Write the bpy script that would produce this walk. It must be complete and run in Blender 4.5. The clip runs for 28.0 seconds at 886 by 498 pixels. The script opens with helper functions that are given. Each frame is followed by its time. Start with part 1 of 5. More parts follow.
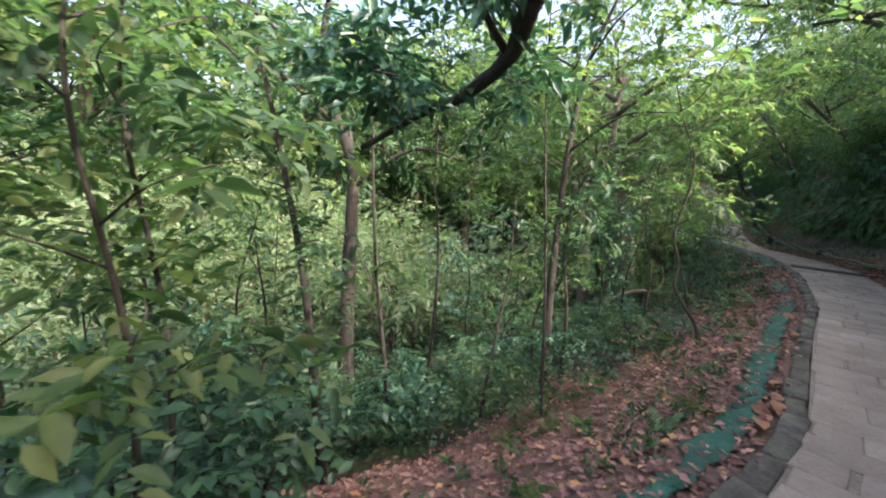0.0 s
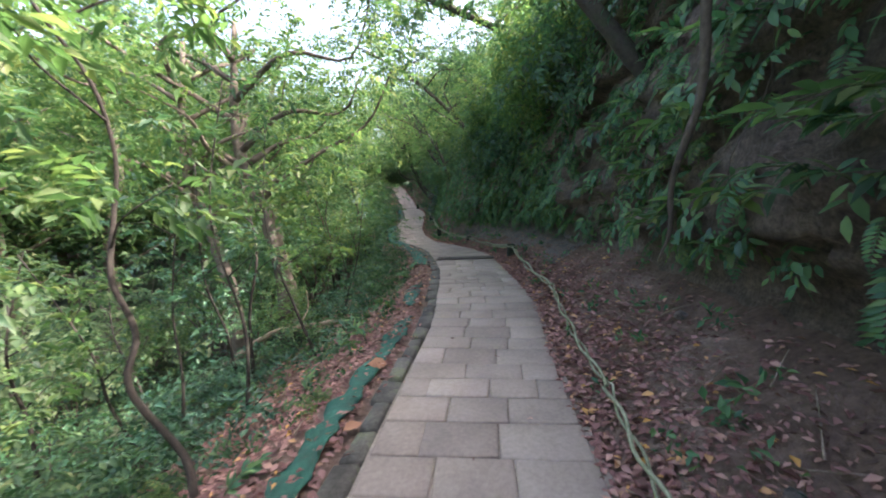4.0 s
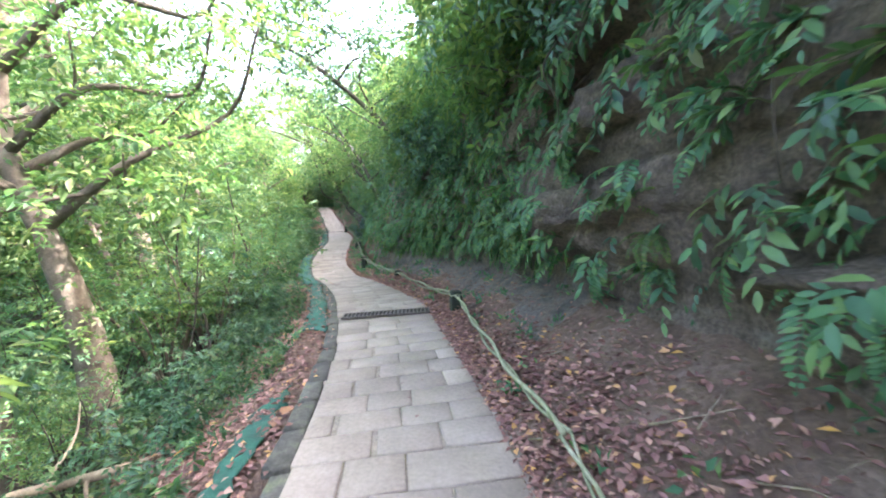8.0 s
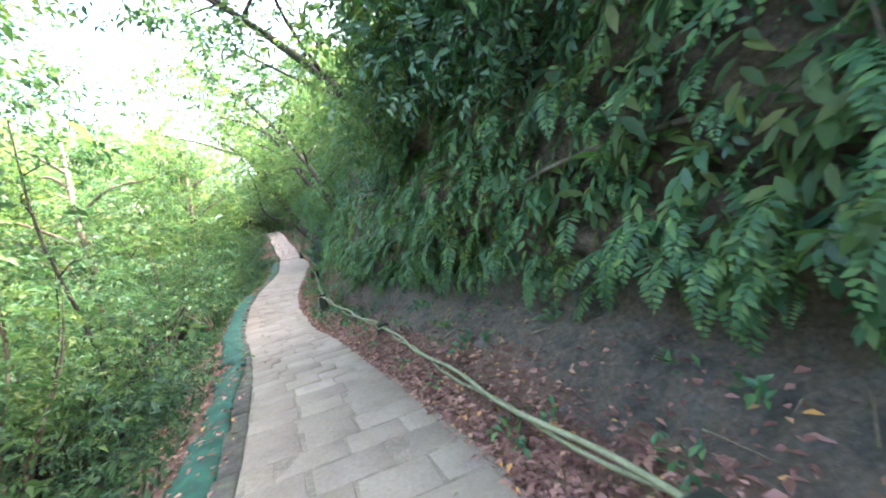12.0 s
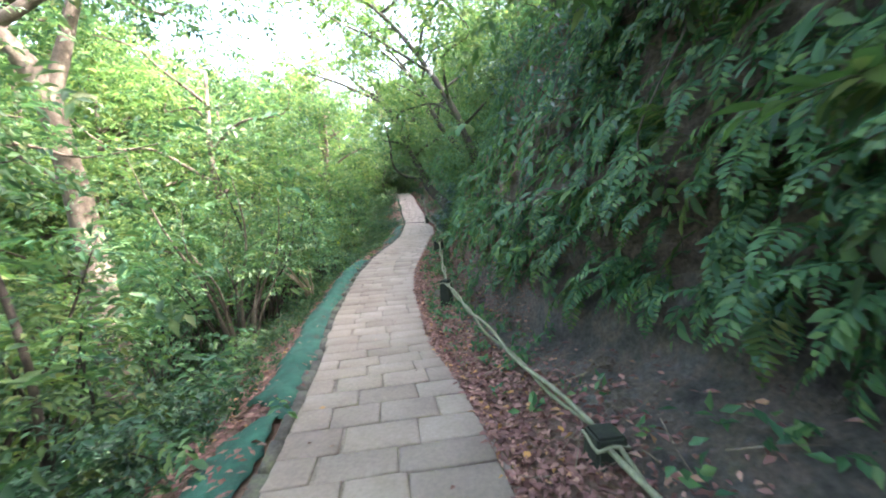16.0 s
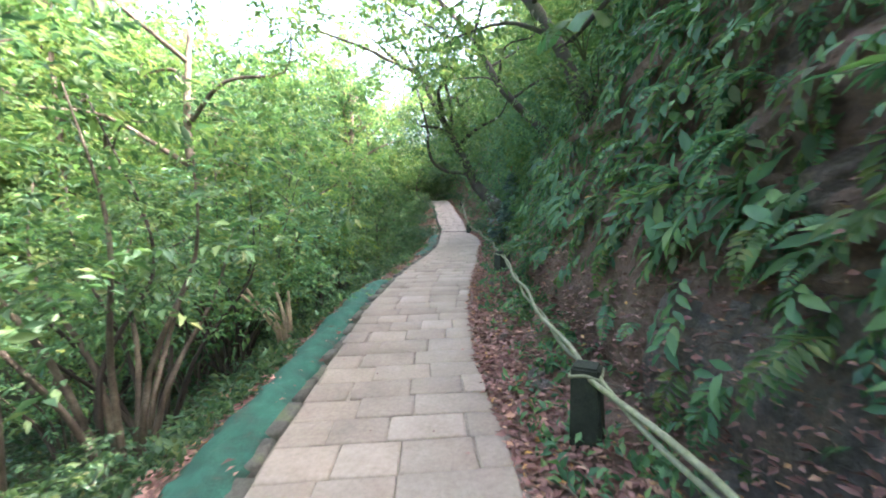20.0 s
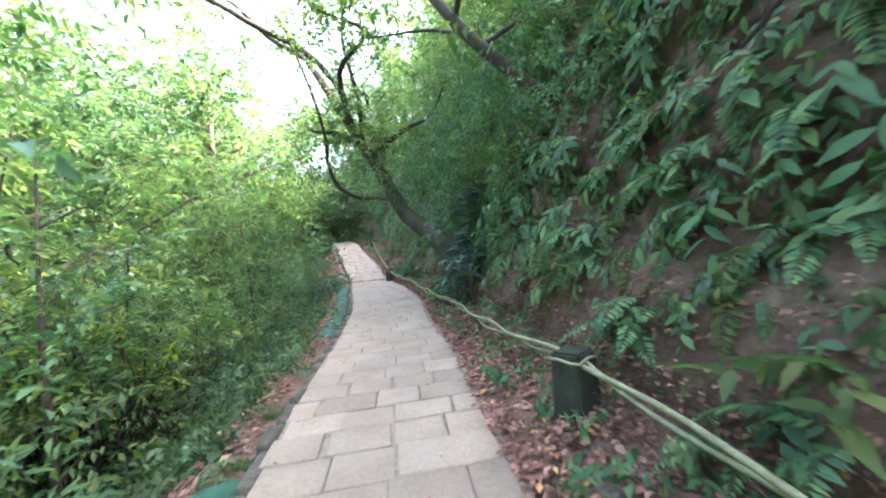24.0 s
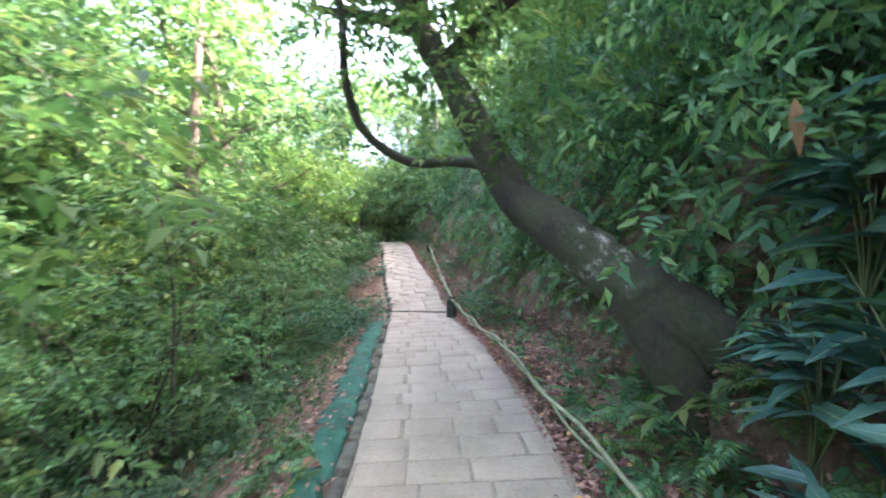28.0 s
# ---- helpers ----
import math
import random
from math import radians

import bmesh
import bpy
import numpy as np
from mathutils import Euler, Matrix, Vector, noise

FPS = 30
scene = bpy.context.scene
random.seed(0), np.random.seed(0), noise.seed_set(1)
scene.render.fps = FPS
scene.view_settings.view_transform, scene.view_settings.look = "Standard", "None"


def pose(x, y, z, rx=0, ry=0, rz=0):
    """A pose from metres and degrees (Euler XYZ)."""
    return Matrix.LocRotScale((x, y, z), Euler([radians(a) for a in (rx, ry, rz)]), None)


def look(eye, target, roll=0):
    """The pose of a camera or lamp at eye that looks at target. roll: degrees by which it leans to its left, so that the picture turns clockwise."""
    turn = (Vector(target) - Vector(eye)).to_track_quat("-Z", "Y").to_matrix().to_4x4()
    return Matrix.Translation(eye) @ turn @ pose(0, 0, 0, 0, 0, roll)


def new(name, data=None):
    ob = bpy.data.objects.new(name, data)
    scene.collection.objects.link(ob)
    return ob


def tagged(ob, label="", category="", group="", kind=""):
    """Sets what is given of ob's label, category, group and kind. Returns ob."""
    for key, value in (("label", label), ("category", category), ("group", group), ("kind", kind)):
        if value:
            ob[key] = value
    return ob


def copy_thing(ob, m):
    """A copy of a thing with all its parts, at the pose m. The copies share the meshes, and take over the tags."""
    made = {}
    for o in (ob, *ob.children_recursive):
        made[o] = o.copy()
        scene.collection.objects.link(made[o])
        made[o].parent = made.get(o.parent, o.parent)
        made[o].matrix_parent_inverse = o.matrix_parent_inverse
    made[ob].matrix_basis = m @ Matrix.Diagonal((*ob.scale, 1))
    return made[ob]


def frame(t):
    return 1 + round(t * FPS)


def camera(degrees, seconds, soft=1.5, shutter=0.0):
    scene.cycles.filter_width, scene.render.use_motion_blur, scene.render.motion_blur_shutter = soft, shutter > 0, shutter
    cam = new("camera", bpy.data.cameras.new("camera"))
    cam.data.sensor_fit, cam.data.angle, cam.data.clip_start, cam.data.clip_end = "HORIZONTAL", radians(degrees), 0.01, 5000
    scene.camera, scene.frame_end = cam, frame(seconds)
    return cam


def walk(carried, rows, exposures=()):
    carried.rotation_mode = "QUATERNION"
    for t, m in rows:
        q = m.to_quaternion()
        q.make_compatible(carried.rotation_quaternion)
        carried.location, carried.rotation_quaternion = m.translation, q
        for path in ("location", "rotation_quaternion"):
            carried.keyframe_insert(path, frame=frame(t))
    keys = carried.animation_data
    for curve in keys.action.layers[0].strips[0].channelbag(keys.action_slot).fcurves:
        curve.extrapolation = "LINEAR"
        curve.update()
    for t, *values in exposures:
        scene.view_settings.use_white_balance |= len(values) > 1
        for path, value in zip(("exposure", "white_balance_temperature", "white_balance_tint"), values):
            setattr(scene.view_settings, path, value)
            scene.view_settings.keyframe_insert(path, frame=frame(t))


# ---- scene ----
cam = camera(96.9, 28.0, 1.9, 0.35)
EXPO, KELVIN = 3.65, 6650.0
PATH = [
    (0.0, (-1.029, -6.871, 1.801), (-3.732, -4.005, 1.108), 3.14),
    (0.5, (-0.854, -6.301, 1.785), (-3.651, -3.542, 1.035), 2.84),
    (1.0, (-0.786, -5.654, 1.615), (-3.680, -2.959, 1.018), 6.45),
    (1.5, (-0.679, -5.105, 1.618), (-3.507, -2.466, 0.600), 2.79),
    (2.0, (-0.609, -4.645, 1.611), (-3.241, -1.774, 0.701), -1.57),
    (2.5, (-0.448, -4.134, 1.593), (-2.552, -0.743, 1.331), -8.16),
    (3.0, (-0.245, -3.495, 1.550), (-1.471, 0.312, 1.475), -3.46),
    (3.5, (-0.135, -2.917, 1.526), (-0.697, 1.025, 1.143), -4.16),
    (4.0, (-0.059, -2.458, 1.551), (-0.534, 1.479, 1.030), -2.49),
    (4.5, (-0.109, -2.042, 1.422), (-0.015, 1.936, 1.017), -6.01),
    (6.5, (0.002, -0.239, 1.541), (0.127, 3.715, 0.953), -5.21),
    (7.0, (-0.002, -0.019, 1.519), (0.227, 3.922, 0.880), -2.35),
    (7.5, (0.058, 0.482, 1.525), (0.535, 4.441, 1.209), -2.69),
    (8.0, (0.063, 0.912, 1.560), (0.212, 4.894, 1.214), -3.42),
    (8.5, (0.023, 1.533, 1.387), (0.231, 5.499, 0.907), -5.84),
    (9.0, (-0.080, 2.257, 1.457), (-0.179, 6.254, 1.359), -4.83),
    (9.5, (-0.259, 2.897, 1.473), (-0.273, 6.891, 1.242), -3.95),
    (10.0, (-0.246, 3.405, 1.367), (0.114, 7.351, 0.824), -2.79),
    (10.5, (-0.219, 3.988, 1.389), (0.371, 7.944, 1.443), -0.78),
    (11.0, (-0.314, 4.518, 1.441), (-0.077, 8.511, 1.426), -5.22),
    (11.5, (-0.359, 5.106, 1.421), (-0.137, 9.087, 1.098), -2.71),
    (12.0, (-0.458, 5.594, 1.484), (0.049, 9.552, 1.204), -9.74),
    (12.5, (-0.531, 6.140, 1.443), (-0.472, 10.132, 1.199), -3.10),
    (13.0, (-0.664, 6.652, 1.472), (-1.080, 10.607, 1.040), -5.27),
    (13.5, (-0.718, 7.229, 1.544), (-1.383, 11.148, 1.097), -1.08),
    (15.5, (-1.113, 8.836, 1.390), (-2.069, 12.719, 1.426), -5.65),
    (16.0, (-1.213, 9.457, 1.316), (-1.946, 13.370, 0.930), -3.49),
    (16.5, (-1.329, 10.026, 1.254), (-2.249, 13.916, 1.115), -3.24),
    (17.0, (-1.604, 10.637, 1.225), (-2.593, 14.507, 1.430), -1.91),
    (17.5, (-1.762, 11.141, 1.137), (-2.892, 14.975, 0.980), -6.88),
    (18.0, (-1.885, 11.676, 1.102), (-2.980, 15.518, 0.901), -3.80),
    (18.5, (-2.021, 12.143, 1.140), (-3.248, 15.949, 1.086), -4.21),
    (19.0, (-2.166, 12.558, 1.016), (-3.407, 16.347, 0.697), -2.68),
    (19.5, (-2.390, 13.066, 0.947), (-3.579, 16.882, 0.793), -4.71),
    (20.0, (-2.623, 13.580, 0.977), (-3.661, 17.436, 0.749), -1.96),
    (20.5, (-2.940, 14.108, 1.004), (-3.793, 18.003, 0.682), -2.55),
    (21.0, (-3.230, 14.673, 1.028), (-4.258, 18.532, 0.802), -5.25),
    (21.5, (-3.438, 15.228, 1.050), (-4.132, 19.139, 0.582), -9.16),
    (23.5, (-4.044, 17.415, 1.098), (-3.905, 21.412, 0.995), -6.06),
    (24.0, (-4.187, 18.124, 1.172), (-4.223, 22.122, 1.285), -6.19),
    (24.5, (-4.247, 18.842, 1.248), (-4.029, 22.830, 1.031), -9.06),
    (25.0, (-4.294, 19.532, 1.262), (-4.202, 23.529, 1.160), -4.89),
    (25.5, (-4.487, 20.285, 1.384), (-4.707, 24.279, 1.428), -5.76),
    (26.0, (-4.606, 21.041, 1.492), (-5.141, 25.000, 1.703), -2.80),
    (26.5, (-4.770, 21.781, 1.615), (-5.518, 25.707, 1.765), 2.20),
    (27.0, (-4.990, 22.502, 1.718), (-6.012, 26.368, 1.840), -0.70),
    (27.5, (-5.122, 23.254, 1.791), (-6.253, 27.084, 2.013), 3.73),
    (28.0, (-5.229, 23.914, 1.776), (-5.835, 27.865, 1.940), -1.39),
]
walk(cam, [(t, look(e, g, r)) for t, e, g, r in PATH], [(t, EXPO + e, KELVIN, 18.0) for t, e in ((0.0, -1.3), (2.0, -0.9), (3.2, -0.9), (5.5, 0.3), (7.0, 0.6), (9.0, 0.8), (14.0, 0.85), (17.0, 0.3), (21.0, 0.5), (24.0, 0.9), (26.0, 1.1), (28.0, 0.95))])

# ---------------------------------------------------------------- light
world = bpy.data.worlds.new("world")
scene.world = world
world.use_nodes = True
wn = world.node_tree
sky = wn.nodes.new("ShaderNodeTexSky")
sky.sky_type = "NISHITA"
sky.sun_disc = False
SUN_EL, SUN_AZ = 46.0, 82.0          # degrees; azimuth from +y towards +x
sky.sun_elevation, sky.sun_rotation = radians(SUN_EL), radians(SUN_AZ)
sky.air_density, sky.dust_density, sky.ozone_density = 1.0, 7.0, 1.0
wn.nodes["Background"].inputs["Strength"].default_value = 0.15
wn.links.new(sky.outputs[0], wn.nodes["Background"].inputs["Color"])
sd = bpy.data.lights.new("sun", "SUN")
sd.energy, sd.angle, sd.color = 2.2, radians(0.6), (1.0, 0.95, 0.86)
sun = new("sun", sd)
sdir = Vector((math.sin(radians(SUN_AZ)) * math.cos(radians(SUN_EL)), math.cos(radians(SUN_AZ)) * math.cos(radians(SUN_EL)), math.sin(radians(SUN_EL))))
sun.matrix_world = look(sdir * 60, (0, 0, 0))


# ---------------------------------------------------------------- materials
def nodes_of(name):
    m = bpy.data.materials.new(name)
    m.use_nodes = True
    nt = m.node_tree
    return m, nt, nt.nodes["Principled BSDF"], nt.nodes["Material Output"]


def ramp(nt, source, stops):
    r = nt.nodes.new("ShaderNodeValToRGB")
    e = r.color_ramp.elements
    while len(e) < len(stops):
        e.new(0.5)
    for k, (p, c) in zip(e, stops):
        k.position, k.color = p, (*c, 1)
    nt.links.new(source, r.inputs[0])
    return r.outputs[0]


def noise_tex(nt, scale, detail=4.0, rough=0.6, coords="Object", stretch=None):
    tc = nt.nodes.new("ShaderNodeTexCoord")
    n = nt.nodes.new("ShaderNodeTexNoise")
    n.inputs["Scale"].default_value, n.inputs["Detail"].default_value, n.inputs["Roughness"].default_value = scale, detail, rough
    if coords == "World":
        nt.links.new(nt.nodes.new("ShaderNodeNewGeometry").outputs["Position"], n.inputs["Vector"])
        return n.outputs["Fac"]
    if stretch:
        mp = nt.nodes.new("ShaderNodeMapping")
        mp.inputs["Scale"].default_value = stretch
        nt.links.new(tc.outputs[coords], mp.inputs["Vector"])
        nt.links.new(mp.outputs[0], n.inputs["Vector"])
    else:
        nt.links.new(tc.outputs[coords], n.inputs["Vector"])
    return n.outputs["Fac"]


def mixed(nt, fac, a, b, blend="MIX"):
    m = nt.nodes.new("ShaderNodeMix")
    m.data_type, m.blend_type = "RGBA", blend
    for key, v in ((0, fac), (6, a), (7, b)):
        if isinstance(v, (int, float)):
            m.inputs[key].default_value = v
        elif isinstance(v, tuple):
            m.inputs[key].default_value = (*v, 1)
        else:
            nt.links.new(v, m.inputs[key])
    return m.outputs[2]


def bump(nt, bsdf, height, strength, distance=0.02):
    b = nt.nodes.new("ShaderNodeBump")
    b.inputs["Strength"].default_value, b.inputs["Distance"].default_value = strength, distance
    nt.links.new(height, b.inputs["Height"])
    nt.links.new(b.outputs[0], bsdf.inputs["Normal"])


def leaf_material(name, stops, through_light=0.52, gloss=0.5, object_shift=0.5):
    """Thin leaves: each one its own tone, light shining through."""
    m, nt, b, out = nodes_of(name)
    geo = nt.nodes.new("ShaderNodeNewGeometry")
    info = nt.nodes.new("ShaderNodeObjectInfo")
    c = ramp(nt, geo.outputs["Random Per Island"], stops)
    tone = ramp(nt, info.outputs["Random"], [(0, (0.72, 0.8, 0.86)), (0.5, (1, 1, 1)), (1, (1.1, 1.08, 0.92))])
    c = mixed(nt, object_shift, c, mixed(nt, 1.0, c, tone, "MULTIPLY"))
    blot = ramp(nt, noise_tex(nt, 9, 2), [(0.3, (0.8, 0.8, 0.8)), (0.7, (1.1, 1.1, 1.1))])
    c = mixed(nt, 1.0, c, blot, "MULTIPLY")
    c = mixed(nt, 1.0, c, (1.14, 1.0, 1.10), "MULTIPLY")
    nt.links.new(c, b.inputs["Base Color"])
    b.inputs["Roughness"].default_value = gloss
    tr = nt.nodes.new("ShaderNodeBsdfTranslucent")
    nt.links.new(mixed(nt, 1.0, c, (1.02, 1.14, 0.76), "MULTIPLY"), tr.inputs["Color"])
    mx = nt.nodes.new("ShaderNodeMixShader")
    mx.inputs[0].default_value = through_light
    nt.links.new(b.outputs[0], mx.inputs[1])
    nt.links.new(tr.outputs[0], mx.inputs[2])
    nt.links.new(mx.outputs[0], out.inputs["Surface"])
    return m


def surface(name, stops, scale, rough=0.9, bump_scale=None, bump_strength=0.5, bump_distance=0.02, fine=None, island=0.0, objects=0.0, coords="Object", metal=0.0, stretch=None, speck=0.38):
    """A solid surface: tones from a broad noise, a finer second one, relief."""
    m, nt, b, out = nodes_of(name)
    c = ramp(nt, noise_tex(nt, scale, 5, 0.62, coords, stretch), stops)
    f = noise_tex(nt, fine or scale * 9, 4, 0.65, coords)
    c = mixed(nt, 1.0, c, ramp(nt, f, [(0.25, (1 - speck,) * 3), (0.75, (1 + 0.8 * speck,) * 3)]), "MULTIPLY")
    if island:
        geo = nt.nodes.new("ShaderNodeNewGeometry")
        c = mixed(nt, island, c, mixed(nt, 1.0, c, ramp(nt, geo.outputs["Random Per Island"], [(0, (0.6, 0.6, 0.6)), (1, (1.4, 1.4, 1.4))]), "MULTIPLY"))
    if objects:
        info = nt.nodes.new("ShaderNodeObjectInfo")
        c = mixed(nt, objects, c, mixed(nt, 1.0, c, ramp(nt, info.outputs["Random"], [(0, (0.72, 0.7, 0.68)), (0.55, (1, 1, 1)), (0.9, (1.12, 1.1, 1.06)), (1, (1.4, 1.4, 1.42))]), "MULTIPLY"))
    nt.links.new(c, b.inputs["Base Color"])
    b.inputs["Roughness"].default_value, b.inputs["Metallic"].default_value = rough, metal
    if bump_scale:
        bump(nt, b, noise_tex(nt, bump_scale, 8, 0.7, coords, stretch), bump_strength, bump_distance)
    return m


GREEN = leaf_material("leaf_green", [(0, (0.032, 0.087, 0.048)), (0.55, (0.060, 0.147, 0.066)), (0.9, (0.105, 0.200, 0.080)), (1, (0.160, 0.205, 0.082))])
LIGHT = leaf_material("leaf_light_green", [(0, (0.058, 0.135, 0.052)), (0.6, (0.105, 0.215, 0.074)), (1, (0.200, 0.270, 0.095))], 0.62)
DARK = leaf_material("leaf_dark_green", [(0, (0.026, 0.085, 0.055)), (0.6, (0.043, 0.138, 0.077)), (1, (0.072, 0.193, 0.091))], 0.3, 0.35)
FERN = leaf_material("fern_green", [(0, (0.050, 0.155, 0.085)), (0.6, (0.092, 0.250, 0.110)), (1, (0.175, 0.330, 0.115))], 0.4)
CANE = leaf_material("striped_dark_leaf", [(0, (0.023, 0.081, 0.075)), (0.7, (0.039, 0.124, 0.104)), (1, (0.078, 0.195, 0.150))], 0.2, 0.3)
PALE = leaf_material("pale_midrib", [(0, (0.16, 0.26, 0.16)), (1, (0.24, 0.34, 0.22))], 0.2, 0.5)
YELLOW = leaf_material("leaf_yellow_green", [(0, (0.065, 0.16, 0.045)), (0.6, (0.11, 0.22, 0.05)), (0.8, (0.26, 0.36, 0.05)), (1, (0.36, 0.42, 0.06))], 0.5)
# paler than the other greens: strong sunlight is put into this leaf colour
SUNLIT = leaf_material("leaf_sunlit_tone", [(0, (0.095, 0.185, 0.085)), (0.6, (0.160, 0.260, 0.125)), (1, (0.250, 0.330, 0.180))], 0.6)
LITTER = leaf_material("dead_leaf", [(0, (0.108, 0.057, 0.044)), (0.4, (0.202, 0.108, 0.084)), (0.75, (0.309, 0.182, 0.145)), (0.93, (0.458, 0.296, 0.217)), (1, (0.565, 0.337, 0.087))], 0.12, 0.7)
ORANGE = leaf_material("dry_orange_leaf", [(0, (0.20, 0.105, 0.055)), (1, (0.34, 0.20, 0.11))], 0.15, 0.7)
RED = leaf_material("red_petal", [(0, (0.16, 0.018, 0.028)), (1, (0.30, 0.035, 0.045))], 0.25, 0.5)
BARK = surface("bark", [(0.3, (0.050, 0.040, 0.032)), (0.55, (0.120, 0.098, 0.078)), (0.72, (0.205, 0.180, 0.150))], 3.5, 0.9, 26, 0.8, 0.02)
BARK_DARK = surface("bark_dark", [(0.3, (0.020, 0.017, 0.015)), (0.6, (0.052, 0.043, 0.036)), (0.78, (0.110, 0.110, 0.085))], 5, 0.9, 30, 0.7, 0.015)
MOSSY = surface("bark_mossy", [(0.30, (0.030, 0.026, 0.022)), (0.46, (0.055, 0.048, 0.038)), (0.56, (0.045, 0.055, 0.028)), (0.63, (0.080, 0.076, 0.062)), (0.68, (0.360, 0.355, 0.320))], 2.6, 0.9, 24, 0.9, 0.025)
DEADWOOD = surface("dead_wood", [(0.3, (0.16, 0.12, 0.085)), (0.6, (0.34, 0.27, 0.20)), (0.8, (0.50, 0.43, 0.34))], 4, 0.85, 30, 0.6, 0.01)
PAVING = surface("paving_stone", [(0.3, (0.217, 0.179, 0.152)), (0.5, (0.279, 0.231, 0.196)), (0.72, (0.325, 0.274, 0.236))], 1.7, 0.88, 60, 0.4, 0.005, 34, objects=0.6, coords="World", speck=0.2)
BED = surface("path_bed", [(0.3, (0.155, 0.129, 0.105)), (0.7, (0.297, 0.251, 0.206))], 5, 0.95, 40, 0.6, 0.01)
KERB = surface("kerb_stone_dark", [(0.35, (0.054, 0.051, 0.046)), (0.55, (0.108, 0.105, 0.090)), (0.72, (0.140, 0.159, 0.090))], 5, 0.9, 30, 0.8, 0.015, objects=0.5, coords='World')
CONCRETE = surface("mossy_concrete", [(0.3, (0.085, 0.095, 0.070)), (0.52, (0.170, 0.165, 0.140)), (0.75, (0.240, 0.225, 0.200))], 3, 0.92, 40, 0.5, 0.008)
ROCK = surface("cliff_rock", [(0.28, (0.079, 0.061, 0.051)), (0.45, (0.187, 0.143, 0.116)), (0.6, (0.296, 0.229, 0.186)), (0.75, (0.394, 0.345, 0.305))], 2.2, 0.92, 7, 1.0, 0.3, 30, stretch=(0.8, 0.8, 1.7), speck=0.6)
WET = surface("damp_grey_rock", [(0.3, (0.072, 0.066, 0.064)), (0.44, (0.163, 0.148, 0.138)), (0.54, (0.240, 0.189, 0.156)), (0.64, (0.208, 0.195, 0.186)), (0.8, (0.338, 0.309, 0.286))], 3.4, 0.65, 11, 1.0, 0.22, 28, speck=0.5)
UNDER = surface("undergrowth", [(0.3, (0.020, 0.040, 0.016)), (0.55, (0.050, 0.070, 0.030)), (0.75, (0.095, 0.080, 0.050))], 0.9, 0.96, 6, 1.0, 0.2, 9)
SOIL = surface("forest_soil", [(0.3, (0.132, 0.081, 0.060)), (0.55, (0.253, 0.167, 0.129)), (0.75, (0.356, 0.259, 0.213))], 1.6, 0.96, 11, 1.0, 0.16, 26)
NET = surface("green_netting", [(0.28, (0.065, 0.062, 0.047)), (0.4, (0.016, 0.078, 0.057)), (0.55, (0.017, 0.109, 0.078)), (0.75, (0.034, 0.159, 0.117))], 5, 0.8, 60, 0.9, 0.012, 90)
POST = surface("post_concrete_dark", [(0.3, (0.014, 0.018, 0.013)), (0.6, (0.030, 0.040, 0.026)), (0.8, (0.062, 0.076, 0.048))], 9, 0.9, 50, 0.6, 0.008)
ROPE = surface("rope_pale_green", [(0.3, (0.165, 0.180, 0.105)), (0.6, (0.275, 0.290, 0.190)), (0.8, (0.370, 0.370, 0.280))], 9, 0.8, 120, 0.5, 0.004)
IRON = surface("grate_iron", [(0.3, (0.060, 0.050, 0.044)), (0.6, (0.120, 0.100, 0.088)), (0.8, (0.19, 0.145, 0.115))], 20, 0.6, 90, 0.4, 0.003, metal=0.4)
PIT_SHADE = surface("drain_pit_shade", [(0.3, (0.012, 0.011, 0.010)), (0.7, (0.03, 0.027, 0.024))], 8, 0.95)
STEM = surface("green_stem", [(0.3, (0.055, 0.085, 0.030)), (0.7, (0.110, 0.120, 0.055))], 8, 0.7)


# ---------------------------------------------------------------- mesh tools
def mesh_of(name, verts, faces, mats, smooth=False):
    me = bpy.data.meshes.new(name)
    v = np.asarray(verts, dtype=np.float32).reshape(-1, 3)
    f = np.asarray(faces, dtype=np.int32)
    k = f.shape[1]
    me.vertices.add(len(v))
    me.vertices.foreach_set("co", v.ravel())
    me.loops.add(f.size)
    me.loops.foreach_set("vertex_index", f.ravel())
    me.polygons.add(len(f))
    me.polygons.foreach_set("loop_start", np.arange(0, f.size, k, dtype=np.int32))
    if smooth:
        me.polygons.foreach_set("use_smooth", np.ones(len(f), dtype=bool))
    me.update(calc_edges=True)
    for m in mats if isinstance(mats, (list, tuple)) else [mats]:
        me.materials.append(m)
    return me


def part(name, me, parent, label=""):
    ob = new(name, me)
    ob.parent = parent
    if label:
        ob["label"] = label
    return ob


def join(chunks):
    """Several (verts, faces) pairs as one."""
    vs, fs, n = [], [], 0
    for v, f in chunks:
        vs.append(v)
        fs.append(np.asarray(f) + n)
        n += len(v)
    return np.concatenate(vs), np.concatenate(fs)


def smooth_line(pts, per=5):
    """Points on a soft curve through pts."""
    p = np.asarray(pts, dtype=float)
    q = np.concatenate([[2 * p[0] - p[1]], p, [2 * p[-1] - p[-2]]])
    out = []
    for i in range(len(p) - 1):
        a, b, c, d = q[i:i + 4]
        for t in np.arange(per) / per:
            out.append(0.5 * (2 * b + (c - a) * t + (2 * a - 5 * b + 4 * c - d) * t * t + (3 * b - a - 3 * c + d) * t ** 3))
    out.append(p[-1])
    return np.array(out)


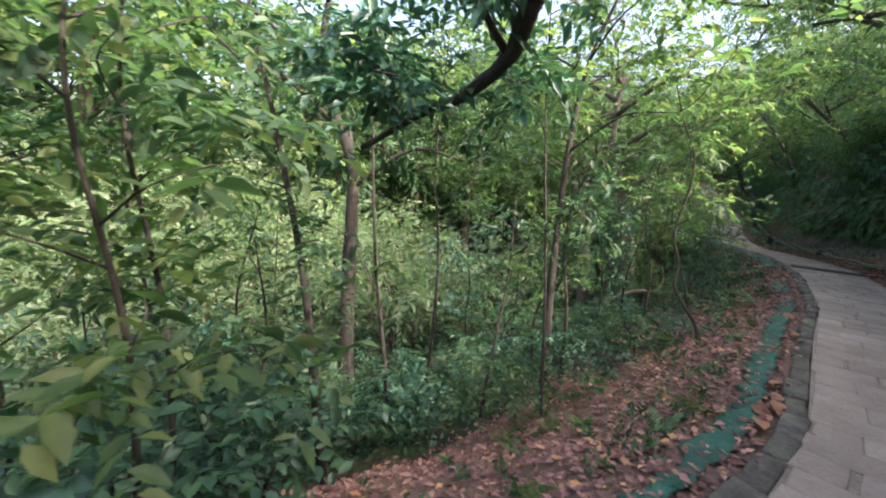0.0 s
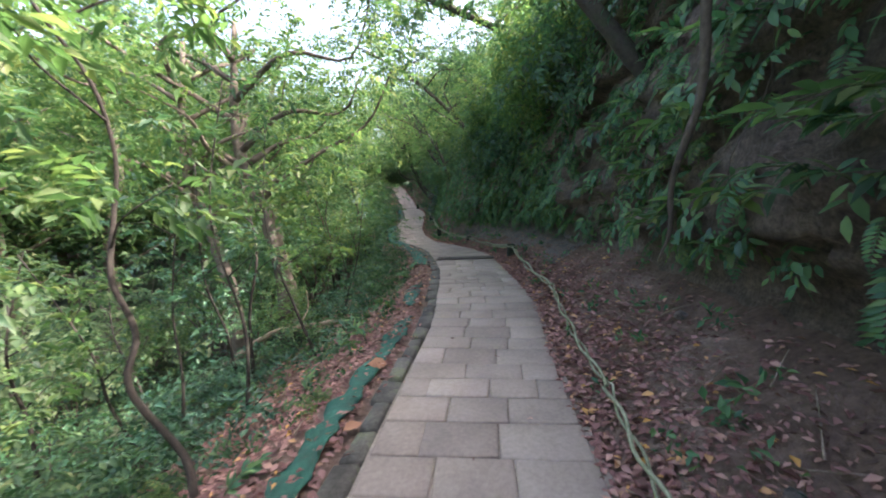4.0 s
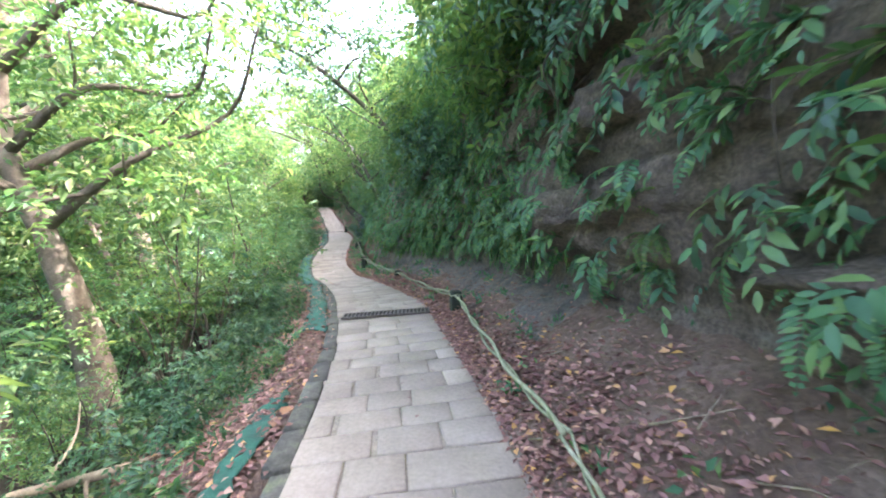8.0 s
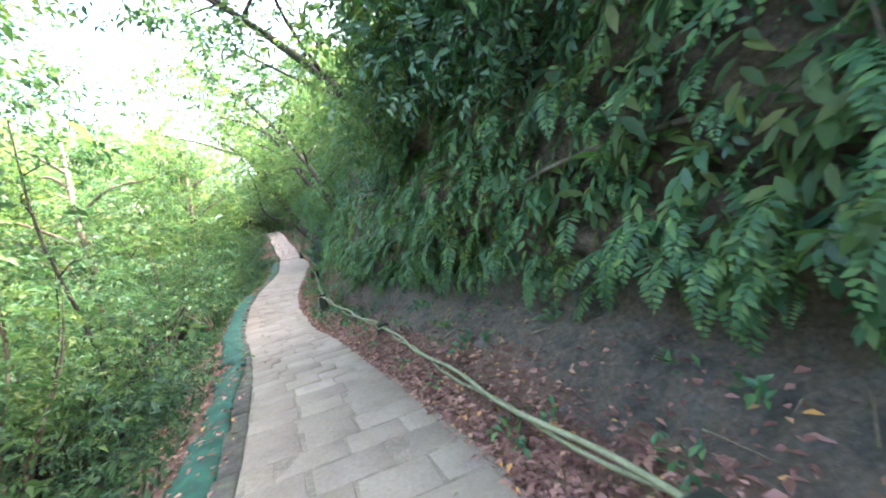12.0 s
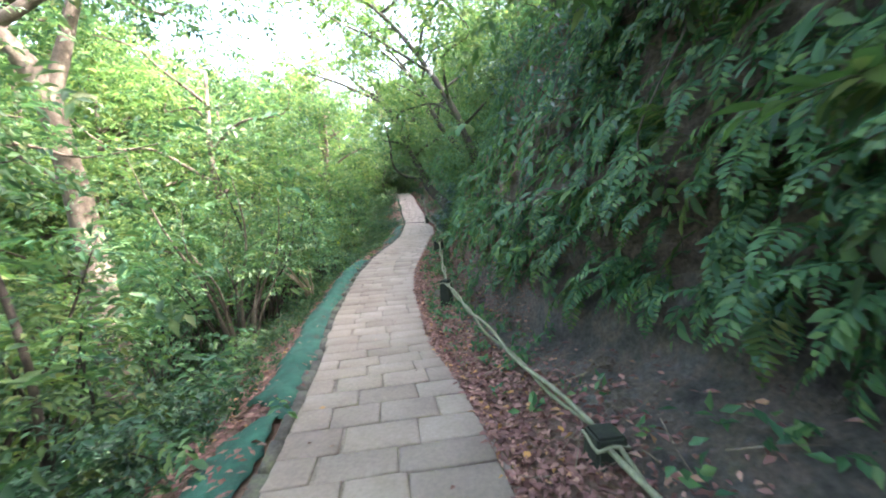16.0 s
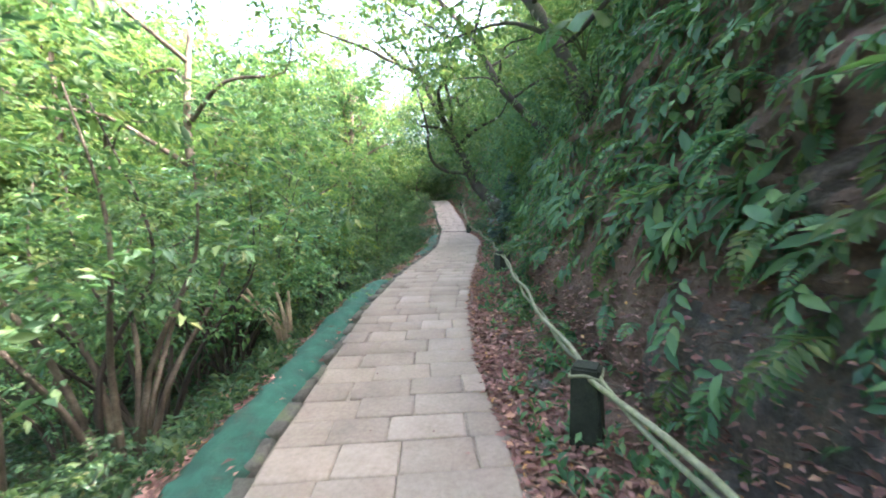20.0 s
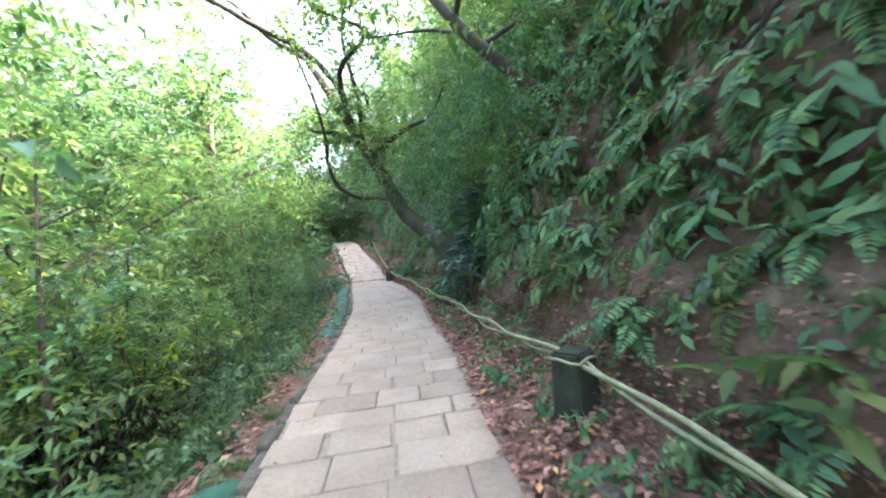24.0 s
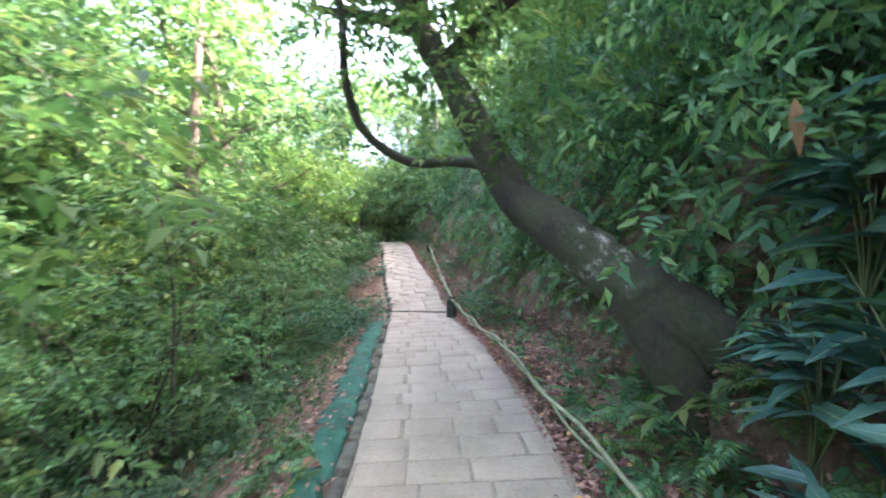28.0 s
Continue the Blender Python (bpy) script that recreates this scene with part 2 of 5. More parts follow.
def tube(pts, radii, seg=8, rough=0.0, rng=None):
    """A tapered round bar along pts, capped at both ends by a narrow ring; quads."""
    p = np.asarray(pts, dtype=float)
    r = np.interp(np.linspace(0, 1, len(p)), np.linspace(0, 1, len(radii)), radii)
    t = np.gradient(p, axis=0)
    t /= np.linalg.norm(t, axis=1, keepdims=True) + 1e-9
    ref = np.array([0.31, 0.17, 0.94]) if abs(t[:, 2]).mean() < 0.8 else np.array([0.93, 0.3, 0.1])
    a = np.cross(t, ref)
    a /= np.linalg.norm(a, axis=1, keepdims=True)
    b = np.cross(t, a)
    ang = np.linspace(0, 2 * math.pi, seg, endpoint=False)
    rr = r[:, None] * np.ones((1, seg))
    if rough and rng is not None:
        rr = rr * (1 + rough * rng.standard_normal((len(p), seg)))
    v = p[:, None] + rr[..., None] * (np.cos(ang)[None, :, None] * a[:, None] + np.sin(ang)[None, :, None] * b[:, None])
    v = np.concatenate([(p[0] + (v[0] - p[0]) * 0.03)[None], v, (p[-1] + (v[-1] - p[-1]) * 0.03)[None]])
    n = len(v)
    i = np.arange(n - 1)[:, None] * seg
    j = np.arange(seg)[None, :]
    k = (j + 1) % seg
    f = np.stack([i + j, i + k, i + seg + k, i + seg + j], -1).reshape(-1, 4)
    return v.reshape(-1, 3), f


def unit(v):
    return v / (np.linalg.norm(v, axis=-1, keepdims=True) + 1e-9)


def leaves(pos, along, up, length, width, fine=False, fold=0.25, droop=0.15):
    """Folded leaves at pos that point along; fine leaves have a belly and a bent tip."""
    n = len(pos)
    along = unit(along)
    side = unit(np.cross(along, up))
    up = np.cross(side, along)
    L, W = np.broadcast_to(length, n)[:, None], np.broadcast_to(width, n)[:, None]
    if not fine:
        v = np.stack([pos, pos + along * L * 0.45 + side * W * 0.5 + up * W * fold, pos + along * L - up * L * droop, pos + along * L * 0.45 - side * W * 0.5 + up * W * fold], 1)
        f = np.array([[0, 1, 2], [0, 2, 3]])
    else:
        s = [pos]
        for u, w, d in ((0.25, 0.42, 0.02), (0.55, 0.5, 0.1)):
            mid = pos + along * L * u - up * L * droop * d * 3
            s += [mid + side * W * w + up * W * fold, mid, mid - side * W * w + up * W * fold]
        s.append(pos + along * L * 0.97 - up * L * droop)
        v = np.stack(s, 1)
        f = np.array([[0, 2, 1], [0, 3, 2], [1, 2, 5], [1, 5, 4], [2, 3, 6], [2, 6, 5], [4, 5, 7], [5, 6, 7]])
    k = v.shape[1]
    return v.reshape(-1, 3), (f[None] + (np.arange(n) * k)[:, None, None]).reshape(-1, 3)


def rand_dirs(rng, n, up=0.0):
    d = rng.standard_normal((n, 3))
    d[:, 2] += up
    return unit(d)


def foliage(rng, centres, radii, count, length, width, flat=0.55, fine=False, per=8):
    """Leaves in flat, slightly drooping sprays: each twig bears two ranks of leaves and a last one at its tip."""
    k = count // per + 1
    i = rng.integers(0, len(centres), k)
    rad = np.asarray(radii)[rng.integers(0, len(radii), k)][:, None]
    d = rand_dirs(rng, k, 0.3)
    twig = np.asarray(centres)[i] + d * rad * rng.uniform(0.25, 1.0, (k, 1)) ** 0.6 * np.array([1, 1, flat + 0.2])
    line = unit(d * np.array([1, 1, 0.45]) + 0.5 * rand_dirs(rng, k) * np.array([1, 1, 0.35]))
    up = unit(rand_dirs(rng, k, 2.6))
    side = unit(np.cross(line, up))
    u = np.linspace(0.0, 1.0, per)
    sgn = np.where(np.arange(per) % 2, 1.0, -1.0)
    sgn[-1] = 0.0
    size = rng.uniform(0.75, 1.2, (k, 1))
    run = length * 0.30 * per
    j = rng.standard_normal((k, per, 3))
    pos = twig[:, None] + line[:, None] * (u * run)[None, :, None] * size[..., None] - np.array([0, 0, 1.0]) * (u ** 2 * run * 0.22)[None, :, None] + j * length * 0.08
    along = line[:, None] * (0.45 + 0.55 * (sgn == 0))[None, :, None] + side[:, None] * sgn[None, :, None] * 0.85 + 0.22 * j[..., ::-1] + np.array([0, 0, -0.22])
    ups = up[:, None] + 0.28 * rng.standard_normal((k, per, 3))
    sz = (size * rng.uniform(0.65, 1.15, (k, per)) * (0.8 + 0.4 * np.sin(u * 3.0))[None]).reshape(-1)
    return leaves(pos.reshape(-1, 3), along.reshape(-1, 3), ups.reshape(-1, 3), length * sz, width * sz, fine)


# ---------------------------------------------------------------- the plan of the path
def table(text):
    return np.array([[float(a) for a in p.split(",")] for p in text.split()])


LEFT = table("-30,-9 -12,-3.3 -9,-2.3 -7,-1.75 -5.5,-1.3 -4.3,-0.98 -3,-0.8 0,-0.8 2,-0.75 4,-0.9 5.7,-1.1 7,-1.38 8.5,-1.75 10,-2.2 11.2,-2.6 13,-3.25 14.1,-3.68 15.5,-4.25 17,-4.68 18.6,-5.13 20,-5.38 21.5,-5.6 24,-5.9 26.4,-6.27 28.5,-6.75 31,-7.4 33.5,-8.0 34.5,-8.4 38.2,-9.67 41.4,-10.65 46,-13 60,-24")
RIGHT = table("-30,-7.6 -12,-1.9 -9,-0.9 -7,-0.3 -5.5,0.1 -4.3,0.35 -3,0.5 -1,0.5 1,0.46 3,0.53 4.8,0.33 6,0.15 7,0.02 7.7,-0.1 8.5,-0.36 9.5,-0.68 11.3,-1.26 12.5,-1.65 14,-2.3 15.5,-2.78 17,-3.28 18.5,-3.66 20,-3.93 21.5,-4.13 23,-4.3 24.5,-4.6 26.5,-4.83 27.9,-5.05 30.5,-5.65 33.5,-6.72 34.5,-7.02 38.2,-8.4 41.4,-9.5 46,-11.2 60,-22")
LEVEL = table("-30,1.2 -9,0.35 -7,0.3 -4,0.12 -2,0.05 0,0.05 7,0.05 9,0 12,-0.2 15,-0.38 17.6,-0.25 21.6,0.08 26.4,0.3 28,0.38 32.5,0.6 33.6,0.72 35,1.3 38.2,2.0 41.4,2.8 46,3.2 60,3.8")


def smoothed(tab, y, w=0.35):
    y = np.asarray(y, dtype=float)
    return sum(np.interp(y + o * w, tab[:, 0], tab[:, 1]) for o in (-1, -0.5, 0, 0.5, 1)) / 5


def xl(y):
    return smoothed(LEFT, y)


def xr(y):
    return smoothed(RIGHT, y)


def zp(y):
    return smoothed(LEVEL, y, 1.2)


def wob(x, y, z=0.0, scale=1.0, seed=0.0):
    """Smooth random heights, about -1 to 1, vectorised sums of waves."""
    r = random.Random(int(seed * 7 + 3))
    out = 0
    for k in range(7):
        fx, fy, fz = (r.uniform(-1, 1) * scale * (1 + k * 0.9) for _ in range(3))
        out = out + np.sin(x * fx * 2 + y * fy * 2 + z * fz * 2 + r.uniform(0, 6.3)) / (1 + k * 0.55)
    return out / 2.2


def lattice(a, b, seed):
    """Value noise on a grid, -1 to 1."""
    r = np.random.default_rng(seed).uniform(-1, 1, (256, 256))
    i, j = np.floor(a).astype(int), np.floor(b).astype(int)
    u, v = a - i, b - j
    u, v = u * u * (3 - 2 * u), v * v * (3 - 2 * v)
    q = lambda m, n_: r[(i + m) % 256, (j + n_) % 256]
    return (q(0, 0) * (1 - u) + q(1, 0) * u) * (1 - v) + (q(0, 1) * (1 - u) + q(1, 1) * u) * v


def crags(y, h, seed):
    """Broken, bedded relief, about -1 to 1."""
    y, h = np.broadcast_arrays(np.asarray(y, dtype=float), np.asarray(h, dtype=float))
    tilt = h + 0.16 * y
    out, amp, f = 0.0, 0.55, 0.9
    for k in range(6):
        n_ = lattice(y * f + 37 * k, tilt * f * 2.1 + 11 * k, seed + k)
        out = out + amp * (n_ if k < 2 else 1 - 2 * np.abs(n_))
        amp, f = amp * 0.66, f * 2.05
    return out


BANK_D = np.array([0, 0.35, 0.6, 1.0, 2.0, 3.0, 5.0, 8.0, 14.0, 24.0, 45.0, 90.0, 300.0])
BANK_H = np.array([-0.05, -0.06, -0.12, -0.36, -0.95, -1.55, -2.5, -3.4, -4.4, -5.0, -4.0, 4.0, 40.0])


def bank_left(d, y):
    """Ground height at d metres left of the paving."""
    rel = np.interp(d, BANK_D, BANK_H)
    return zp(y) + rel + 0.10 * np.clip(d - 0.4, 0, 1.5) * wob(d, y, 0, 0.8, 1) + 0.02 * wob(d, y, 0, 5, 2) * np.clip(d * 2, 0, 1)


SOFT = table("-30,0 11,0 14,1 60,1")          # 0: rock face, 1: earthen slope
FOOT_D = np.array([0, 0.12, 0.35, 0.7, 1.05, 1.4, 1.9])
FOOT_H = np.array([-0.03, -0.02, 0.07, 0.27, 0.48, 0.66, 0.95])
FOOT_SOFT = np.array([-0.03, -0.02, 0.02, 0.09, 0.26, 0.6, 1.0])


def bank_right(d, y):
    """Height of the littered strip at d metres right of the paving."""
    s = smoothed(SOFT, y, 1)
    return zp(y) + np.interp(d, FOOT_D, FOOT_H) * (1 - s) + np.interp(d, FOOT_D, FOOT_SOFT) * s + 0.05 * np.clip(d * 2, 0, 1) * wob(d, y, 0, 1.6, 3) + 0.012 * wob(d, y, 0, 7, 4) * np.clip(d * 4, 0, 1)


FACE_H = np.array([0.45, 0.75, 0.95, 1.12, 1.5, 2.1, 2.8, 3.6, 4.6, 5.6, 6.6, 9.0, 14.0, 30.0])
FACE_D = np.array([1.24, 1.38, 1.36, 1.14, 1.06, 1.1, 1.16, 1.26, 1.5, 2.1, 3.2, 7.0, 18.0, 300.0])
SLOPE_D = np.array([0.95, 1.05, 1.12, 1.18, 1.32, 1.52, 1.8, 2.15, 2.6, 3.2, 4.1, 7.6, 18.0, 300.0])


def face(h, y):
    """How far right of the paving the hillside stands at h metres over the path."""
    s = smoothed(SOFT, y, 1)
    d = np.interp(h, FACE_H, FACE_D) * (1 - s) + np.interp(h, FACE_H, SLOPE_D) * s
    bed = (h + 0.13 * y + 0.10 * wob(y, h, 0, 0.45, 5)) * 2.6
    layer = np.floor(bed)
    inside = bed - layer
    cell = np.floor(y * (1.1 + 0.5 * lattice(layer * 3.7, layer * 0.0, 71)) + 5.3 * lattice(layer * 2.3, layer * 0.0 + 9, 72))
    block = lattice(cell * 1.0, layer * 1.0, 73)
    step = 0.13 * lattice(y * 0.35 + 19, layer * 1.0, 74) + 0.085 * block + 0.05 * np.clip(np.abs(inside - 0.5) * 2 - 0.72, 0, 1) / 0.28
    amp = np.clip((h - 0.85) * 3, 0.12, 1) * np.clip((9 - h) / 3, 0, 1)
    d = d + amp * (step * (1 - 0.8 * s) + 0.10 * wob(y, h, 0, 0.7, 6) + (0.07 + 0.10 * s) * crags(y, h, 60))
    return d


def grid_faces(n, m):
    i, j = np.meshgrid(np.arange(n - 1), np.arange(m - 1), indexing="ij")
    a = i * m + j
    return np.stack([a, a + 1, a + m + 1, a + m], -1).reshape(-1, 4)


YS = np.concatenate([[-300, -150, -80, -50, -30, -20], np.arange(-14, -5, 0.14), np.arange(-5, 17, 0.075), np.arange(17, 48, 0.14), [50, 55, 60, 80, 120, 180, 300]])
# ground: from the far valley under the path to the foot of the hillside
DL = np.concatenate([[300, 180, 120, 90, 70, 55, 45, 36, 30, 24, 19, 15, 12, 10, 8, 6.5, 5.5, 4.7, 4.0], np.arange(3.4, 0.0, -0.2)])
rows = []
cy = np.clip(YS, -30, 60)
for d in DL:
    rows.append(np.stack([xl(cy) - d, YS, bank_left(d, cy)], 1))
rows.append(np.stack([xl(cy) - 0.02, YS, zp(cy) - 0.07], 1))
for u in (0.33, 0.66):
    rows.append(np.stack([xl(cy) * (1 - u) + xr(cy) * u, YS, zp(cy) - 0.075], 1))
rows.append(np.stack([xr(cy) + 0.02, YS, zp(cy) - 0.07], 1))
for d in (0.06, 0.12, 0.2, 0.3, 0.42, 0.55, 0.7, 0.85, 1.0, 1.15, 1.3, 1.5, 1.9):
    rows.append(np.stack([xr(cy) + d, YS, bank_right(d, cy)], 1))
g = np.stack(rows, 1)
ground = new("ground", mesh_of("ground", g.reshape(-1, 3), grid_faces(g.shape[0], g.shape[1])[:, ::-1], [SOIL, UNDER, WET], True))
gd = np.broadcast_to(np.concatenate([DL, np.zeros(g.shape[1] - 1 - len(DL))])[None], (g.shape[0] - 1, g.shape[1] - 1)).ravel()
gr = np.broadcast_to(np.concatenate([np.zeros(g.shape[1] - 1 - 12), [0.06, 0.12, 0.2, 0.3, 0.42, 0.55, 0.7, 0.85, 1.0, 1.15, 1.3, 1.5]])[None], (g.shape[0] - 1, g.shape[1] - 1)).ravel()
gy = np.broadcast_to(YS[:-1, None], (g.shape[0] - 1, g.shape[1] - 1)).ravel()
damp = (gr > 0.62 + 0.22 * wob(gy, gr, 0, 1.4, 21)) & (gy > 4.6) & (gy < 15.5)
ground.data.polygons.foreach_set('material_index', np.where(damp, 2, (gd > 3.0)).astype(np.int32))
tagged(ground, "brown forest soil on a wooded hillside, falling away beside the path", "ground", kind="structure")

# the hillside beside the path: bedded rock, then an earthen bank
HS = np.concatenate([[0.05, 0.18, 0.3, 0.42], np.arange(0.5, 4.2, 0.05), np.arange(4.2, 5.6, 0.12), [5.9, 6.3, 6.8, 7.5, 8.5, 10, 12, 14, 20, 30]])
rows = []
for h in HS:
    rows.append(np.stack([xr(cy) + face(h, cy), YS, zp(cy) + h + 0.05 * wob(cy, h, 0, 1.9, 9) * np.clip(h - 0.4, 0, 1)], 1))
g = np.stack(rows, 1)
cliff = new("wall_cliff", mesh_of("wall_cliff", g.reshape(-1, 3), grid_faces(g.shape[0], g.shape[1])[:, ::-1], [ROCK], True))
tagged(cliff, "dark brown bedded rock face rising steeply beside the path", "cliff", kind="structure")
cliff.data.materials.append(SOIL)
cliff.data.materials.append(WET)
cliff.data.materials.append(UNDER)
fy = g[:-1, :-1, 1].ravel()
fh = np.broadcast_to(HS[:-1][None], (len(YS) - 1, len(HS) - 1)).ravel()
soft = (fy + 2.2 * wob(fy, fh, 0, 1.1, 11) > 14.5) | (fh > 5.2 + 0.5 * wob(fy, fh, 0, 1, 12))
cliff.data.polygons.foreach_set("material_index", np.where((fy > 4.6) & (fy < 16.2) & (fh < 0.95 + 0.2 * wob(fy, fh, 0, 1.3, 22)), 2, np.where(fh > 4.6 + 0.5 * wob(fy, fh, 0, 1, 12), 3, soft)).astype(np.int32))


# ---------------------------------------------------------------- plants as kinds
def holder(name):
    return new(name)


def frond_mesh(name, rng, length, pairs, pinna, mat, droop=0.7):
    """One fern frond: a bent rachis along +x with pinnae on both sides."""
    u = np.linspace(0, 1, 9)
    line = np.stack([length * (u - 0.12 * u ** 2), 0.03 * length * np.sin(u * 3 + rng.uniform(0, 3)), length * (0.34 * u - droop * u ** 2)], 1)
    stalk = tube(line, [0.004, 0.0012], 4)
    tri = stalk[1]
    tri = np.concatenate([tri[:, [0, 1, 2]], tri[:, [0, 2, 3]]])
    s = np.linspace(0.16, 0.99, pairs)
    base = np.stack([np.interp(s, u, line[:, k]) for k in range(3)], 1)
    tan = unit(np.stack([np.gradient(base[:, k]) for k in range(3)], 1))
    env = np.sin(np.clip(s * 1.02, 0, 1) ** 0.75 * math.pi) ** 0.7 * 0.95 + 0.08
    chunks = [(stalk[0], tri)]
    for sgn in (-1, 1):
        sd_ = np.array([0.0, sgn, 0.0])
        out = unit(sd_ + 0.45 * tan + 0.12 * rng.standard_normal((pairs, 3)) + np.array([0, 0, -0.18]))
        up = np.cross(tan, np.array([0, 1.0, 0])) * -1
        chunks.append(leaves(base, out, np.where(up[:, 2:3] < 0, -up, up), pinna * env * rng.uniform(0.85, 1.1, pairs), 0.95 * length / pairs * np.ones(pairs), False, 0.12, 0.12))
    v, f = join(chunks)
    return mesh_of(name, v, f, mat)


def make_fern(seed, n, length, mat, hang):
    rng = np.random.default_rng(seed)
    top = holder("fern")
    kinds = [frond_mesh("frond", rng, length * rng.uniform(0.8, 1.15), 17, length * 0.24, mat, hang * rng.uniform(0.7, 1.2)) for _ in range(2)]
    for k in range(n):
        fr = part("frond", kinds[k % 2], top)
        fan = (k - (n - 1) / 2) * (150 / n) + rng.uniform(-14, 14)
        fr.matrix_local = pose(0, 0, 0, rng.uniform(-25, 25), rng.uniform(-28, 22), fan) @ Matrix.Scale(rng.uniform(0.7, 1.1), 4)
    return tagged(top, "green fern with arching feathery fronds growing on the bank", "fern", "ferns on the hillside")


def make_herb(seed, stems, leaf_l, leaf_w, per, reach, mat, label, name="leafy_plant", hang=0.2, category="plant", group="leafy plants"):
    """Several leafy shoots; grows along +x out of a wall, or up when turned."""
    rng = np.random.default_rng(seed)
    top = holder(name)
    sprays = []
    for k in range(stems):
        a = rng.uniform(-0.8, 0.8)
        L = reach * rng.uniform(0.6, 1.1)
        u = np.linspace(0, 1, 6)
        line = np.stack([L * u * math.cos(a), L * u * math.sin(a), L * (0.45 * u - hang * 2.2 * u ** 2) + 0.02 * np.sin(u * 6)], 1)
        v, f = tube(line, [0.006, 0.002], 4)
        part("shoot", mesh_of("shoot", v, f, STEM), top)
        s = rng.uniform(0.15, 1, per)
        pos = np.stack([np.interp(s, u, line[:, j]) for j in range(3)], 1)
        out = unit(np.stack([np.cos(a + rng.uniform(-1.3, 1.3, per)), np.sin(a + rng.uniform(-1.3, 1.3, per)), rng.uniform(-0.75, 0.35, per)], 1))
        sz = rng.uniform(0.65, 1.15, per)
        sprays.append(leaves(pos, out, rand_dirs(rng, per, 2.2), leaf_l * sz, leaf_w * sz, True, 0.14, 0.22))
    part("foliage", mesh_of("foliage", *join(sprays), mat), top)
    return tagged(top, label, category, group)


def make_shrub(seed, height, width, count, length, leaf_w, mat, bark=BARK_DARK, label="dense green shrub with small leaves on thin stems", fine=False, stems=9, name="shrub"):
    rng = np.random.default_rng(seed)
    top = holder(name)
    ends = []
    for k in range(stems):
        a = k * 6.3 / stems + rng.uniform(-0.4, 0.4)
        r = width * rng.uniform(0.25, 0.55)
        h = height * rng.uniform(0.55, 1.0)
        pts = smooth_line([(0.08 * math.cos(a), 0.08 * math.sin(a), -0.3), (r * 0.35 * math.cos(a), r * 0.35 * math.sin(a), h * 0.35), (r * 0.8 * math.cos(a + 0.2), r * 0.8 * math.sin(a + 0.2), h * 0.7), (r * math.cos(a), r * math.sin(a), h)], 4)
        v, f = tube(pts, [0.022 * height / 2, 0.006], 5)
        part("stem", mesh_of("stem", v, f, bark), top)
        for u in (0.45, 0.7, 0.9, 1.0):
            p = pts[int(u * (len(pts) - 1))]
            for _ in range(3):
                ends.append(p + rng.standard_normal(3) * np.array([0.24, 0.24, 0.14]) * width)
    ends = np.array(ends)
    ends[:, 2] = np.maximum(ends[:, 2], 0.15 if height < 1.6 else 0.48 * height)
    v, f = foliage(rng, ends, [width * 0.16, width * 0.24, width * 0.11], count, length, leaf_w, 0.6, fine)
    part("foliage", mesh_of("foliage", v, f, mat), top)
    return tagged(top, label, name, name + ("s on the slope" if name == "shrub" else "es beside the path"))


def make_tree(seed, trunk, radius, crown_r, count, length, leaf_w, mat, bark, label, limbs=5, start=0.45, spread=1.0, name="tree", joined=False, fine=False):
    """trunk: its line from the foot up. Limbs leave it from start on and end in leaf sprays."""
    rng = np.random.default_rng(seed)
    top = holder(name)
    line = smooth_line(trunk, 6)
    size = np.linalg.norm(line[-1] - line[0])
    v, f = tube(line, [radius * 1.35, radius, radius * 0.8, radius * 0.55, radius * 0.3], 10, 0.05, rng)
    wood = [(v, f)]
    if not joined:
        part("trunk", mesh_of("trunk", v, f, bark, True), top)
    ends = [line[-1]]
    for k in range(limbs):
        u = start + (0.97 - start) * (k + rng.uniform(0, 0.6)) / limbs
        p = line[int(u * (len(line) - 1))]
        a = k * 2.4 + rng.uniform(-0.5, 0.5)
        L = crown_r * spread * rng.uniform(0.6, 1.1)
        q = [p, p + np.array([math.cos(a) * L * 0.4, math.sin(a) * L * 0.4, L * 0.25]), p + np.array([math.cos(a + 0.3) * L * 0.75, math.sin(a + 0.3) * L * 0.75, L * rng.uniform(0.2, 0.5)]), p + np.array([math.cos(a) * L, math.sin(a) * L, L * rng.uniform(0.25, 0.75)])]
        ln = smooth_line(q, 4)
        v, f = tube(ln, [radius * 0.42, radius * 0.2, radius * 0.07], 6, 0.04, rng)
        wood.append((v, f))
        if not joined:
            part("limb", mesh_of("limb", v, f, bark, True), top)
        for i in (5, 8, 10, 12):
            for _ in range(2):
                ends.append(ln[i] + rng.standard_normal(3) * np.array([0.16, 0.16, 0.1]) * crown_r)
        ends.append(ln[-1])
    if joined:
        part("trunk", mesh_of("trunk", *join(wood), bark, True), top)
    v, f = foliage(rng, ends, [crown_r * 0.18, crown_r * 0.28, crown_r * 0.12], count, length, leaf_w, 0.55, fine)
    part("crown", mesh_of("crown", v, f, mat), top)
    return tagged(top, label, "tree")


def spot(x, y, z, turn=0.0, s=1.0, tilt=0.0, side=0.0):
    return pose(x, y, z, tilt, side, turn) @ Matrix.Scale(s, 4)


class Kind:
    def __init__(self, ob):
        self.ob, self.used = ob, False

    def at(self, m):
        if not self.used:
            self.used = True
            self.ob.matrix_basis = m
            return self.ob
        new_one = copy_thing(self.ob, Matrix.Identity(4))
        new_one.matrix_basis = m
        return new_one


rng = np.random.default_rng(5)

